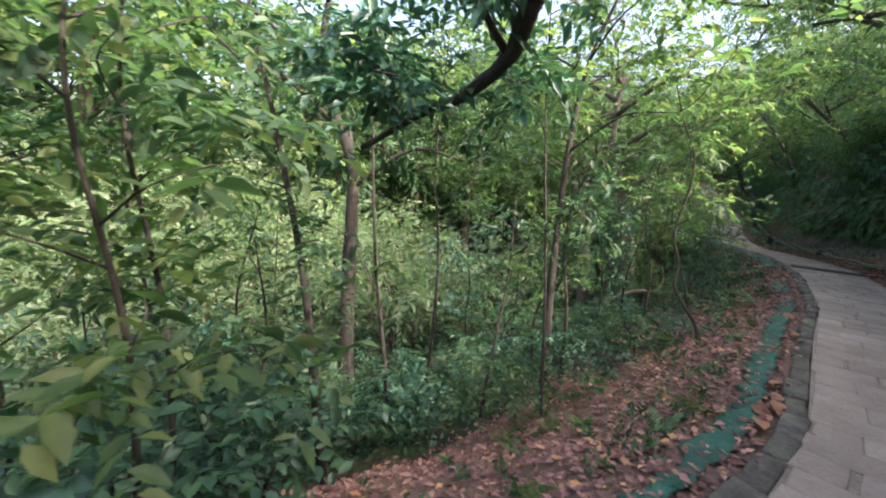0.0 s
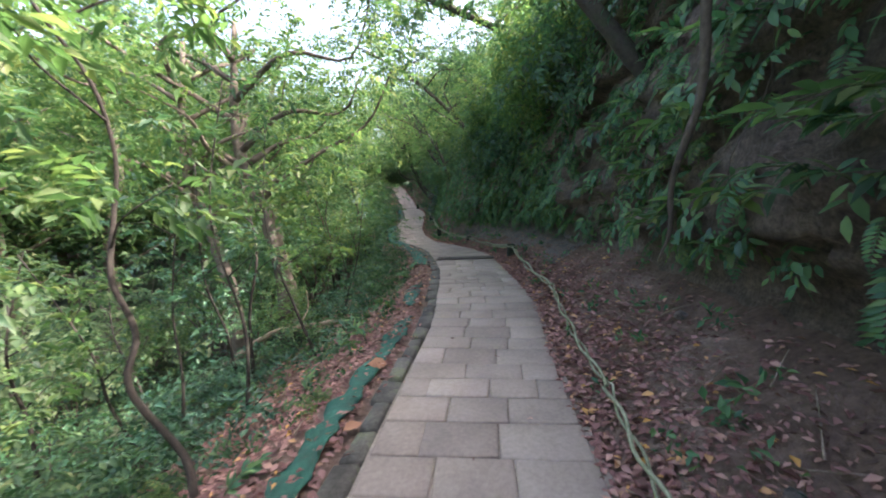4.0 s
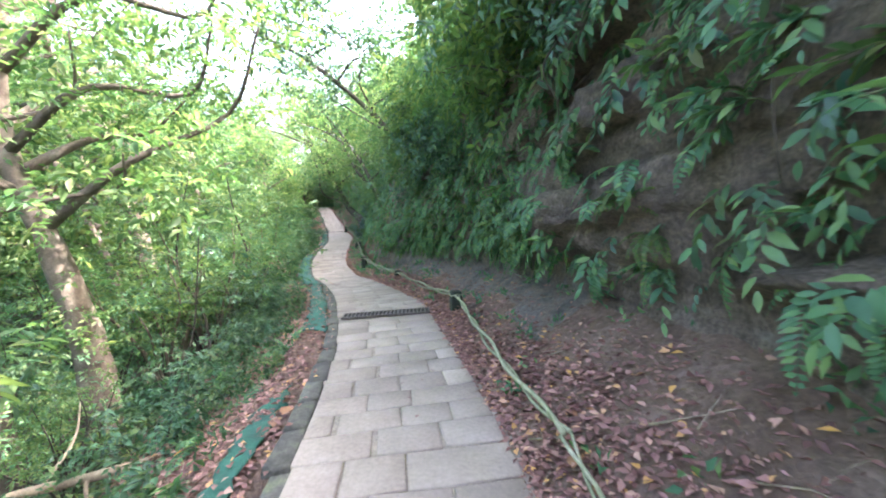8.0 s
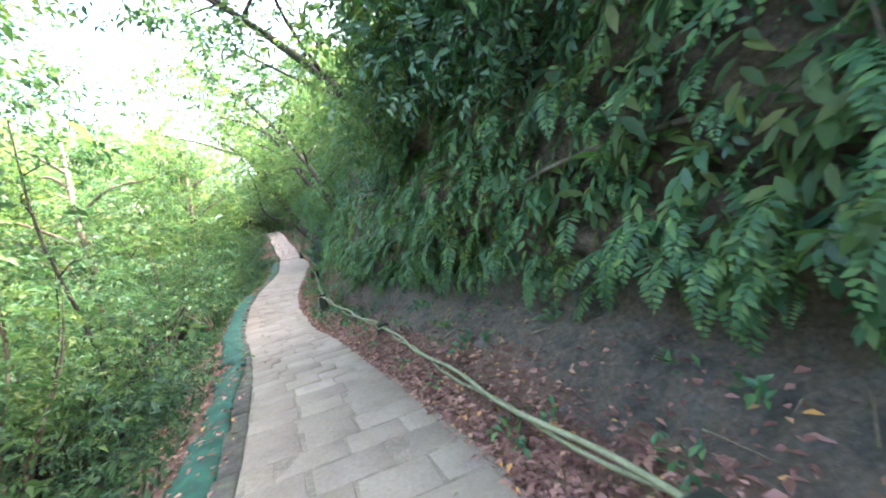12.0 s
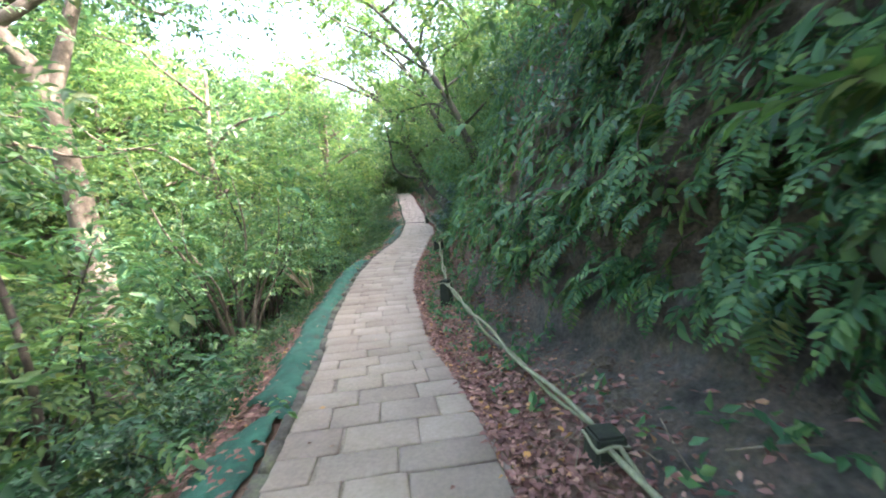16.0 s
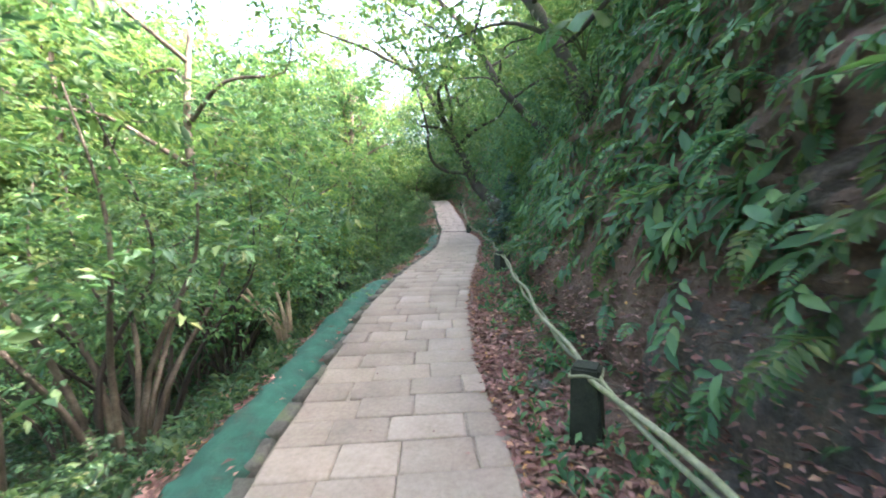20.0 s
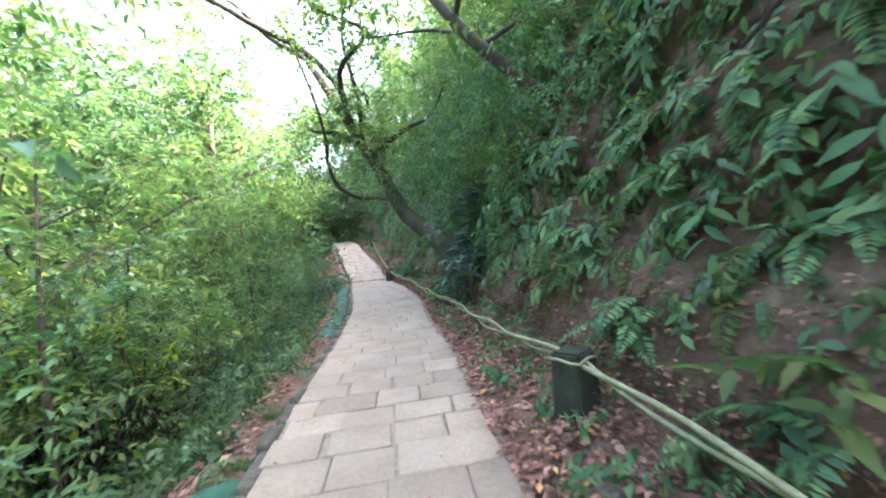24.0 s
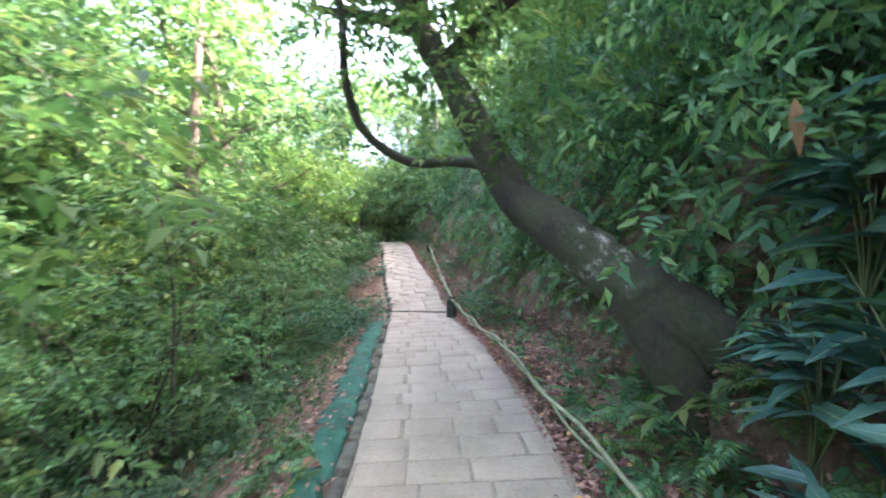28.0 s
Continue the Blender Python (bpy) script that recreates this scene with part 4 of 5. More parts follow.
for y in np.arange(-5, 34, 0.28):
    for _ in range(6):
        yy = y + rng.uniform(-0.3, 0.3)
        h = (0.85 if yy < 14 else 0.35) + abs(rng.normal(0, 1.15))
        if h > 4.2 or (yy < 8 and h < 1.0) or rng.random() > 0.30 * float(leafy(np.array(yy), np.array(h))) + 0.06:
            continue
        x, _, z = on_face(h, yy)
        kind = (FERNS if rng.random() < (0.65 if yy < 13.5 else 0.6) else HERBS)
        kind[n % len(kind)].at(spot(x + 0.03, yy, z, 180 + rng.uniform(-55, 55), rng.uniform(0.8, 1.25) if kind is HERBS else (rng.uniform(0.45, 0.8) if yy < 9 else rng.uniform(0.6, 1.1))))
        n += 1


for k in range(27):         # larger leafy plants hanging from the rock
    yy, h = (rng.uniform(-1.3, 0.7), rng.uniform(1.25, 2.6)) if k < 13 else (rng.uniform(1.6, 6.4), rng.uniform(0.95, 2.7))
    x, _, z = on_face(h, yy)
    HERBS[(0, 2, 0, 1)[k % 4]].at(spot(x + 0.03, yy, z, 180 + rng.uniform(-45, 45), rng.uniform(1.0, 1.4) if k < 13 else rng.uniform(0.7, 1.05)))


def mat_of_leaves(seed, clumps, per, length, width, mat, y0, y1, label, low=0.0):
    """Arching leafy shoots that spring from the hillside and hang down, leaves in two ranks."""
    r = np.random.default_rng(seed)
    y = r.uniform(y0, y1, clumps * 5)
    h = np.where(y > 14, 0.3, 0.85) + low + r.uniform(0, 1, clumps * 5) ** 1.15 * (4.4 - low)
    keep = r.random(clumps * 5) < leafy(y, h)
    y, h = y[keep][:clumps], h[keep][:clumps]
    k = len(y)
    root = np.stack([xr(y) + face(h, y) + 0.02, y, zp(y) + h], 1)
    big = r.uniform(0.65, 1.35, k)
    run = length * per * 0.27 * big
    swing = r.normal(0, 0.6, k)
    out, drop = r.uniform(0.25, 0.75, k), r.uniform(0.5, 1.0, k)
    u = np.linspace(0.06, 1, per)
    line = np.stack([-(run * out)[:, None] * np.sqrt(u) * np.cos(swing)[:, None], (run * np.sin(swing) * 0.7)[:, None] * u, run[:, None] * (0.30 * u - drop[:, None] * 1.15 * u ** 1.6)], -1)
    tan = unit(np.gradient(line, axis=1))
    face_up = unit(np.stack([-0.75 + r.normal(0, 0.25, k), r.normal(-0.2, 0.3, k), 0.85 + r.normal(0, 0.2, k)], 1))[:, None]
    side = unit(np.cross(tan, face_up))
    sgn = np.where(np.arange(per) % 2, 1.0, -1.0)
    sgn[-1] = 0.0
    j = r.standard_normal((k, per, 3))
    along = tan * 0.55 + side * sgn[None, :, None] * 0.8 + 0.2 * j + np.array([-0.1, 0, -0.25])
    ups = face_up + 0.25 * r.standard_normal((k, per, 3))
    sz = (big[:, None] * r.uniform(0.7, 1.15, (k, per)) * (0.7 + 0.4 * np.sin(u * 2.8))[None]).reshape(-1)
    pos = (root[:, None] + line + 0.05 * length * j).reshape(-1, 3)
    near = np.repeat((y < 31) & (h < 3.3), per)
    along, ups = along.reshape(-1, 3), ups.reshape(-1, 3)
    a = leaves(pos[near], along[near], ups[near], length * sz[near], width * sz[near], True, 0.12, 0.2)
    b = leaves(pos[~near], along[~near], ups[~near], length * sz[~near], width * sz[~near], False, 0.12, 0.2)
    ob = new("hanging_foliage", mesh_of("hanging_foliage", *join([a, b]), mat))
    return tagged(ob, label, "foliage", kind="stuff")


mat_of_leaves(201, 2900, 9, 0.115, 0.040, FERN, -7, 42, "thick green leafy growth hanging over the bank")
mat_of_leaves(202, 1500, 7, 0.18, 0.052, FERN, 13, 42, "broad green leaves hanging over the bank", 0.9)
mat_of_leaves(203, 1700, 9, 0.105, 0.038, LIGHT, 6, 42, "light green leaves catching light on the bank", 0.5)
mat_of_leaves(204, 1100, 8, 0.10, 0.040, DARK, -7, 42, "dark green creepers on the bank")
mat_of_leaves(205, 420, 7, 0.17, 0.050, GREEN, -7, 9, "broad green leaves hanging from the rock", 0.5)


def fern_curtain(seed, count, mat, y0, y1):
    """Many small ferns on the hillside, beyond the single ones."""
    r = np.random.default_rng(seed)
    proto = frond_mesh("frond", r, 0.42, 14, 0.10, mat, 0.8)
    pv = np.empty(len(proto.vertices) * 3, dtype=np.float32)
    proto.vertices.foreach_get("co", pv)
    pv = pv.reshape(-1, 3)
    pf = np.empty(len(proto.polygons) * 3, dtype=np.int32)
    proto.loops.foreach_get("vertex_index", pf)
    pf = pf.reshape(-1, 3)
    bpy.data.meshes.remove(proto)
    y = r.uniform(y0, y1, count * 4)
    h = np.where(y > 14, 0.2, 0.75) + r.uniform(0, 1, count * 4) ** 1.4 * 4.0
    keep = r.random(count * 4) < leafy(y, h)
    y, h = y[keep][:count], h[keep][:count]
    root = np.stack([xr(y) + face(h, y) + 0.02, y, zp(y) + h], 1)
    a, b, s = math.pi + r.normal(0, 0.75, len(y)), r.normal(-0.45, 0.4, len(y)), r.uniform(0.55, 1.2, len(y))
    p = pv[None] * s[:, None, None]
    x2, z2 = p[..., 0] * np.cos(b)[:, None] - p[..., 2] * np.sin(b)[:, None], p[..., 0] * np.sin(b)[:, None] + p[..., 2] * np.cos(b)[:, None]
    x3, y3 = x2 * np.cos(a)[:, None] - p[..., 1] * np.sin(a)[:, None], x2 * np.sin(a)[:, None] + p[..., 1] * np.cos(a)[:, None]
    v = np.stack([x3, y3, z2], -1) + root[:, None]
    f = pf[None] + (np.arange(len(y)) * len(pv))[:, None, None]
    ob = new("fern_growth", mesh_of("fern_growth", v.reshape(-1, 3), f.reshape(-1, 3), mat))
    return tagged(ob, "small green ferns growing all over the bank", "ferns", kind="stuff")


fern_curtain(211, 1900, FERN, -6, 36)
fern_curtain(213, 1000, FERN, 4.5, 14)
fern_curtain(212, 700, LIGHT, 6, 36)

HANG = [Kind(make_shrub(50, 1.3, 1.5, 900, 0.14, 0.05, FERN, label="leafy bush growing out of the steep bank", stems=3, name="bush")), Kind(make_shrub(51, 1.5, 1.6, 900, 0.15, 0.054, LIGHT, label="light green bush growing out of the steep bank", stems=3, name="bush")), Kind(make_shrub(52, 1.2, 1.4, 850, 0.13, 0.048, DARK, label="dark green bush growing out of the steep bank", stems=3, name="bush"))]
for y in np.arange(-7, 46, 0.9):
    for h0 in (1.5, 2.6, 3.8, 5.2):
        yy = y + rng.uniform(-0.4, 0.4)
        h = h0 + rng.uniform(-0.5, 0.5)
        bare = 3.2 if yy < 7.5 else (2.5 if yy < 13 else 1.9)
        if h < bare or (h < 3 and rng.random() < 0.35) or (15 < yy < 19 and h < 3.2):
            continue
        x, _, z = on_face(h, yy)
        HANG[n % 2 if 19 < yy < 24 else n % 3].at(spot(x + 0.1, yy, z, rng.uniform(0, 360), rng.uniform(0.55, 0.95), rng.uniform(-10, 10), -58))
        n += 1


for k in range(16):
    yy, h = rng.uniform(27, 37), rng.uniform(4.6, 6.6)
    x, _, z = on_face(h, yy)
    HANG[1 if k % 3 else 0].at(spot(x + 0.1, yy, z, rng.uniform(0, 360), rng.uniform(0.8, 1.2), rng.uniform(-10, 10), -35))
for k in range(30):         # thicker growth above the first steps and round the leaning tree
    yy, h = (rng.uniform(-2, 9), rng.uniform(3.9, 5.6)) if k < 13 else (rng.uniform(25, 31), rng.uniform(1.6, 4.6))
    x, _, z = on_face(h, yy)
    HANG[(1, 0, 1)[k % 3] if k < 13 else (2, 0, 0)[k % 3]].at(spot(x + 0.1, yy, z, rng.uniform(0, 360), rng.uniform(0.7, 1.0), rng.uniform(-10, 10), -52))
for k in range(8):          # unseen bushes added on the brow to shade the slope by the first steps
    yy, h = rng.uniform(-7.2, -3.2), rng.uniform(4.2, 5.4)
    x, _, z = on_face(h, yy)
    HANG[2 if k % 2 else 0].at(spot(x + 0.1, yy, z, rng.uniform(0, 360), rng.uniform(1.1, 1.5), rng.uniform(-10, 10), -45))
for k in range(16):         # light leafy growth leaning out from the rock
    yy, h = rng.uniform(3.5, 13), rng.uniform(2.7, 4.6)
    x, _, z = on_face(h, yy)
    HANG[1 if k % 4 else 0].at(spot(x + 0.1, yy, z, rng.uniform(0, 360), rng.uniform(0.8, 1.2), rng.uniform(-10, 10), -48))
for k in range(12):
    yy, h = rng.uniform(24.6, 27.6), rng.uniform(2.3, 5.0)
    x, _, z = on_face(h, yy)
    HANG[0 if k % 3 else 1].at(spot(x + 0.1, yy, z, rng.uniform(0, 360), rng.uniform(0.6, 0.9), rng.uniform(-10, 10), -55))


# ---------------------------------------------------------------- litter and ground cover
def scatter(name, count, seed, where, size, mat, label, category):
    r = np.random.default_rng(seed)
    p = where(r, count)
    k = len(p)
    a = r.uniform(0, 6.28, k)
    along = np.stack([np.cos(a), np.sin(a), r.uniform(-0.25, 0.3, k)], 1)
    s = size * r.uniform(0.5, 1.25, k)
    v, f = leaves(p, along, rand_dirs(r, k, 3.0), s, s * r.uniform(0.4, 0.62, k), False, 0.16, 0.12)
    ob = new(name, mesh_of(name, v, f, mat))
    return tagged(ob, label, category, kind="stuff")


def strip_right(r, k):
    y = r.uniform(-9, 44, k)
    d = np.abs(r.normal(0.3, 0.3, k) * np.where((y > 4.6) & (y < 17.5), 0.85, 1.25))
    d = np.clip(d, 0.02, 1.75)
    return np.stack([xr(y) + d, y, bank_right(d, y) + r.uniform(0.004, 0.03, k)], 1)


def strip_left(r, k):
    y = r.uniform(-9, 44, k)
    d = 0.25 + np.abs(r.normal(0.35, 0.75, k))
    return np.stack([xl(y) - d, y, bank_left(d, y) + r.uniform(0.004, 0.03, k)], 1)


def strewn(r, k):
    y = r.uniform(-7, 32, k)
    u = r.uniform(0.02, 0.98, k) ** np.where(r.random(k) < 0.5, 2.5, 0.4)
    return np.stack([xl(y) * (1 - u) + xr(y) * u, y, zp(y) + 0.014 + 0 * y], 1)


scatter("leaf_litter", 60000, 1, strip_right, 0.068, LITTER, "dry reddish brown fallen leaves below the rock face", "leaf litter")
scatter("leaf_litter", 26000, 2, strip_left, 0.075, LITTER, "dry brown fallen leaves on the slope beside the kerb", "leaf litter")
def on_net(r, k):
    y = r.uniform(-8, 30, k)
    d = r.uniform(0.1, 0.6, k)
    return np.stack([xl(y) - d, y, bank_left(d, y) + r.uniform(0.05, 0.1, k)], 1)


scatter("leaf_litter", 1500, 8, on_net, 0.07, LITTER, "dry leaves lying on the green netting", "leaf litter")


def open_slope(r, k):
    y, d = r.uniform(-9, 5, k), r.uniform(0.6, 3.2, k)
    return np.stack([xl(y) - d, y, bank_left(d, y) + r.uniform(0.004, 0.03, k)], 1)


scatter("leaf_litter", 9000, 18, open_slope, 0.085, LITTER, "dry brown fallen leaves on the open slope", "leaf litter")
scatter("leaf_litter", 90, 3, strewn, 0.045, LITTER, "a few dry leaves strewn over the paving", "leaf litter")


def tufts(side, seed, count):
    r = np.random.default_rng(seed)
    y = r.uniform(-8, 42, count)
    if side < 0:
        y = np.where(r.random(count) < 0.38, r.uniform(16, 31, count), y)
        d = np.where((y > 20.8) & (y < 24), 0.4, 0.66) + np.abs(r.normal(0, 0.75, count))
        keep = ((y > 5) & (y < 23)) | (r.random(count) < 0.35)
        y, d = y[keep], d[keep]
        count = len(y)
        base = np.stack([xl(y) - d, y, bank_left(d, y)], 1)
    else:
        y = np.where(r.random(count) < 0.14, r.uniform(-8, 13, count), r.uniform(13, 42, count))
        d = np.clip(np.abs(r.normal(0.75, 0.4, count)), 0.25, 1.6)
        base = np.stack([xr(y) + d, y, bank_right(d, y)], 1)
    per = 9
    pos = np.repeat(base, per, 0) + r.standard_normal((count * per, 3)) * np.array([0.05, 0.05, 0.03]) + np.array([0, 0, 0.05])
    s = np.repeat(r.uniform(0.6, 1.3, count), per)
    v, f = leaves(pos, rand_dirs(r, count * per, 0.7), rand_dirs(r, count * per, 2.0), 0.085 * s, 0.038 * s, False, 0.12, 0.2)
    return v, f


ob = new("ground_cover", mesh_of("ground_cover", *tufts(-1, 4, 2600), GREEN))
tagged(ob, "low green seedlings and creepers covering the slope", "ground cover", kind="stuff")


def undergrowth(seed, count):
    """Leafy rosettes and seedlings over the wooded slope."""
    r = np.random.default_rng(seed)
    y, d = r.uniform(-11, 38, count), 1.3 + r.uniform(0, 1, count) ** 1.3 * 11.0
    d = np.where((y < 2) & (d < 3.5), d + 3.0, d)
    base = np.stack([xl(y) - d, y, bank_left(d, y)], 1)
    per = 9
    s_ = np.repeat(r.uniform(0.6, 1.2, count) * (0.85 + 0.06 * d), per)
    dirs = rand_dirs(r, count * per, 0.9)
    pos = np.repeat(base, per, 0) + np.array([0, 0, 0.04]) + dirs * s_[:, None] * r.uniform(0.02, 0.2, (count * per, 1))
    return leaves(pos, dirs * np.array([1, 1, 0.4]), rand_dirs(r, count * per, 2.2), 0.13 * s_, 0.055 * s_, False, 0.12, 0.25)


for seed, count, tone in ((14, 4200, GREEN), (15, 2600, DARK)):
    ob = new("undergrowth", mesh_of("undergrowth", *undergrowth(seed, count), tone))
    tagged(ob, "knee-high green undergrowth covering the wooded slope", "undergrowth", kind="stuff")
ob = new("ground_cover", mesh_of("ground_cover", *tufts(1, 5, 950), FERN))
tagged(ob, "small green seedlings among the fallen leaves", "ground cover", kind="stuff")


for k in range(96):       # ferns close to the kerb and low on the earthen bank
    yy = rng.uniform(19.5, 27.5) if k < 46 else rng.uniform(13.5, 33)
    if k < 46:
        d = rng.uniform(0.24, 1.1)
        x, z = float(xl(yy)) - d, float(bank_left(d, yy))
        FERNS[k % 4].at(spot(x, yy, z, rng.uniform(0, 360), rng.uniform(0.45, 0.8), 0, -35))
    else:
        d = rng.uniform(0.7, 1.35)
        x, z = float(xr(yy)) + d, float(bank_right(d, yy))
        FERNS[k % 4].at(spot(x, yy, z, 180 + rng.uniform(-60, 60), rng.uniform(0.45, 0.8), 0, -20))


def sparse_right(r, k):
    y = r.uniform(-6, 18, k)
    d = r.uniform(0.3, 1.25, k)
    return np.stack([xr(y) + d, y, bank_right(d, y) + r.uniform(0.004, 0.02, k)], 1)


scatter("leaf_litter", 2000, 9, sparse_right, 0.07, LITTER, "scattered dry leaves on the damp rock foot", "leaf litter")
def on_bank(r, k):
    y = r.uniform(13.5, 42, k)
    h = 0.1 + np.abs(r.normal(0, 0.75, k))
    return np.stack([xr(y) + face(h, y) - 0.015, y, zp(y) + h + 0.01], 1)


scatter("leaf_litter", 16000, 10, on_bank, 0.065, LITTER, "dry reddish brown leaves caught on the steep earthen bank", "leaf litter")


def twigs(seed, count):
    """Thin broken sticks lying among the leaves on both sides of the path."""
    r = np.random.default_rng(seed)
    chunks = []
    for _ in range(count):
        y, d, a, L = r.uniform(-7, 30), r.uniform(0.12, 1.1), r.uniform(0, 6.28), r.uniform(0.08, 0.4)
        right = r.random() < 0.65
        q = []
        for u in (-0.5, 0.0, 0.5):
            dd, yy = max(d + u * L * math.cos(a), 0.08), y + u * L * math.sin(a)
            if right:
                q.append((float(xr(yy)) + dd, yy, float(bank_right(dd, yy)) + 0.022))
            else:
                q.append((float(xl(yy)) - dd - 0.3, yy, float(bank_left(dd + 0.3, yy)) + 0.03))
        q[1] = (q[1][0], q[1][1], q[1][2] + r.uniform(0, 0.02))
        chunks.append(tube(q, [r.uniform(0.003, 0.007), 0.002], 4))
    return join(chunks)


tagged(new("fallen_twigs", mesh_of("fallen_twigs", *twigs(17, 420), DEADWOOD)), "thin pale dead twigs strewn among the fallen leaves", "twigs", kind="stuff")
stone = np.random.default_rng(91)
for k in range(26):
    yy, d = stone.uniform(-4, 30), stone.uniform(0.25, 1.0)
    bm = bmesh.new()
    bmesh.ops.create_icosphere(bm, subdivisions=2, radius=1)
    sz = stone.uniform(0.025, 0.07)
    for v in bm.verts:
        v.co = Vector((v.co.x * 1.3, v.co.y, v.co.z * 0.7)) * sz * (1 + 0.25 * float(wob(v.co.x * 2 + k, v.co.y * 2, v.co.z * 2, 1.0, 31)))
    me = bpy.data.meshes.new("stone")
    bm.to_mesh(me)
    bm.free()
    me.materials.append(WET if k % 2 else ROCK)
    ob = new("stone", me)
    ob.matrix_basis = pose(float(xr(yy)) + d, yy, float(bank_right(d, yy)) + sz * 0.3, stone.uniform(-20, 20), stone.uniform(-20, 20), stone.uniform(0, 360))
    tagged(ob, "small broken stone fallen from the rock face", "stone", "stones below the face")


for k in range(54):        # ferns and herbs on the open slope beside the first steps
    yy, d = rng.uniform(-8, 6.5), 0.6 + abs(rng.normal(0, 1.1))
    kind = FERNS if k % 3 else HERBS
    kind[k % len(kind)].at(spot(float(xl(yy)) - d, yy, float(bank_left(d, yy)), rng.uniform(0, 360), rng.uniform(0.5, 0.9), 0, -40))


# ---------------------------------------------------------------- netting, rope, posts, grates
def ribbon(name, y0, y1, inner, outer, height, seed, label):
    """Green netting laid over the earth beside the kerb."""
    r = np.random.default_rng(seed)
    y = np.arange(y0, y1, 0.09)
    m = 9
    u = np.linspace(0, 1, m)
    ragged = 0.07 * wob(y, y * 0, 0, 4.0, seed) + 0.05 * r.standard_normal(len(y))
    taper = np.clip(np.minimum(y - y0, y1 - y) / 0.35, 0.15, 1)
    d = inner + (outer - inner) * (u[None] * taper[:, None]) + ragged[:, None] * (u[None] - 0.35)
    z = bank_left(d, y[:, None] + 0 * d) + 0.02 + height * np.sin(u * math.pi)[None] ** 0.7 * taper[:, None] + 0.018 * wob(d, y[:, None], 0, 9.0, seed + 1) + 0.022 * wob(d, y[:, None], 0, 3.1, seed + 2)
    top = np.stack([xl(y)[:, None] - d, y[:, None] + 0 * d, z], -1)
    v = top.reshape(-1, 3)
    f = grid_faces(len(y), m)
    ob = new(name, mesh_of(name, v, f, NET, True))
    md = ob.modifiers.new("thick", "SOLIDIFY")
    md.thickness, md.offset = 0.012, 0
    return tagged(ob, label, "netting", "netting along the kerb")


ribbon("ground_netting", -8.0, 2.6, 0.32, 0.52, 0.012, 3, "torn green netting lying on the earth beside the kerb")
ribbon("ground_netting", 2.9, 4.7, 0.36, 0.58, 0.012, 4, "torn green netting lying on the earth beside the kerb")
ribbon("ground_netting", 6.4, 12.2, 0.2, 0.55, 0.03, 5, "green netting wrapped over the earth bank beside the kerb")
ribbon("ground_netting", 12.1, 20.6, 0.09, 0.56, 0.085, 6, "green netting stretched over a low earth roll beside the kerb")
ribbon("ground_netting", 24.2, 32.5, 0.16, 0.5, 0.04, 7, "green netting wrapped over the earth bank beside the kerb")


def post_at(x, y, z, h, turn, side=0.2):
    top = holder("rope_post")
    bm = bmesh.new()
    bmesh.ops.create_cube(bm, size=1)
    bmesh.ops.scale(bm, vec=(side, side, h + 0.15), verts=bm.verts)
    bmesh.ops.translate(bm, vec=(0, 0, (h - 0.15) / 2), verts=bm.verts)
    for v in bm.verts:
        if v.co.z > 0:
            v.co.x *= 0.82
            v.co.y *= 0.82
    bmesh.ops.bevel(bm, geom=bm.edges[:], offset=0.014, segments=2, affect="EDGES")
    me = bpy.data.meshes.new("shaft")
    bm.to_mesh(me)
    bm.free()
    me.materials.append(POST)
    part("shaft", me, top)
    ring = [(0.44 * side * math.cos(a) / max(abs(math.cos(a)), abs(math.sin(a))), 0.44 * side * math.sin(a) / max(abs(math.cos(a)), abs(math.sin(a))), h - 0.05 + 0.01 * math.sin(a * 3)) for a in np.linspace(0, 6.283, 17)]
    v, f = tube(ring, [0.011], 6)
    part("rope_wrap", mesh_of("rope_wrap", v, f, ROPE, True), top, "pale green rope wound round the post")
    top.matrix_basis = pose(x, y, z, 0, 0, turn)
    return tagged(top, "short dark mossy square post carrying the rope", "post", "posts of the rope rail")


POSTS = [(0.3, -6.6, 0.3), (0.66, -1.6, 0.2), (0.68, 0.1, 0.24), (0.76, 3.0, 0.26), (0.43, 6.72, 0.34), (-0.8, 11.5, 0.27), (-2.42, 15.97, 0.44), (-3.44, 20.73, 0.46), (-4.2, 25.0, 0.25), (-5.3, 29.3, 0.3), (-6.4, 32.6, 0.4), (-8.1, 39.0, 0.4)]
tops = []
for k, (x, y, rise) in enumerate(POSTS):
    d = x - float(xr(y))
    z = float(bank_right(d, y))
    h = float(zp(y)) + rise + 0.03 - z
    if not -3 < y < 4 and not 24 < y < 30:
        post_at(x, y, z, h, 42 if 20 < y < 21 else 20 * math.sin(k * 1.7), 0.25 if 20 < y < 21 else 0.19)
    tops.append((x, y, z + h - 0.05))
for off, sag, r, lab in ((0.0, 0.05, 0.017, "pale green rope strung along low posts"), (0.05, 0.13, 0.014, "second pale green rope sagging beside the first")):
    rope = holder("rope_rail")
    for a, b in zip(tops[:-1], tops[1:]):
        a, b = np.array(a), np.array(b)
        u = np.linspace(0, 1, 22)[:, None]
        line = a * (1 - u) + b * u + np.array([off * 0.6, 0, -0.0]) - np.array([0, 0, 1]) * sag * 4 * u * (1 - u) + np.array([0.02, 0, 0.012]) * np.sin(u * 17 + off * 50)
        ground_z = np.array([float(bank_right(max(p[0] - float(xr(p[1])), 0.02), p[1])) for p in line])
        line[:, 2] = np.maximum(line[:, 2], ground_z + 0.03)
        v, f = tube(line, [r * (0.7 if b[1] < 3.5 else 1.0)], 7)
        part("rope", mesh_of("rope", v, f, ROPE, True), rope)
    tagged(rope, lab, "rope")


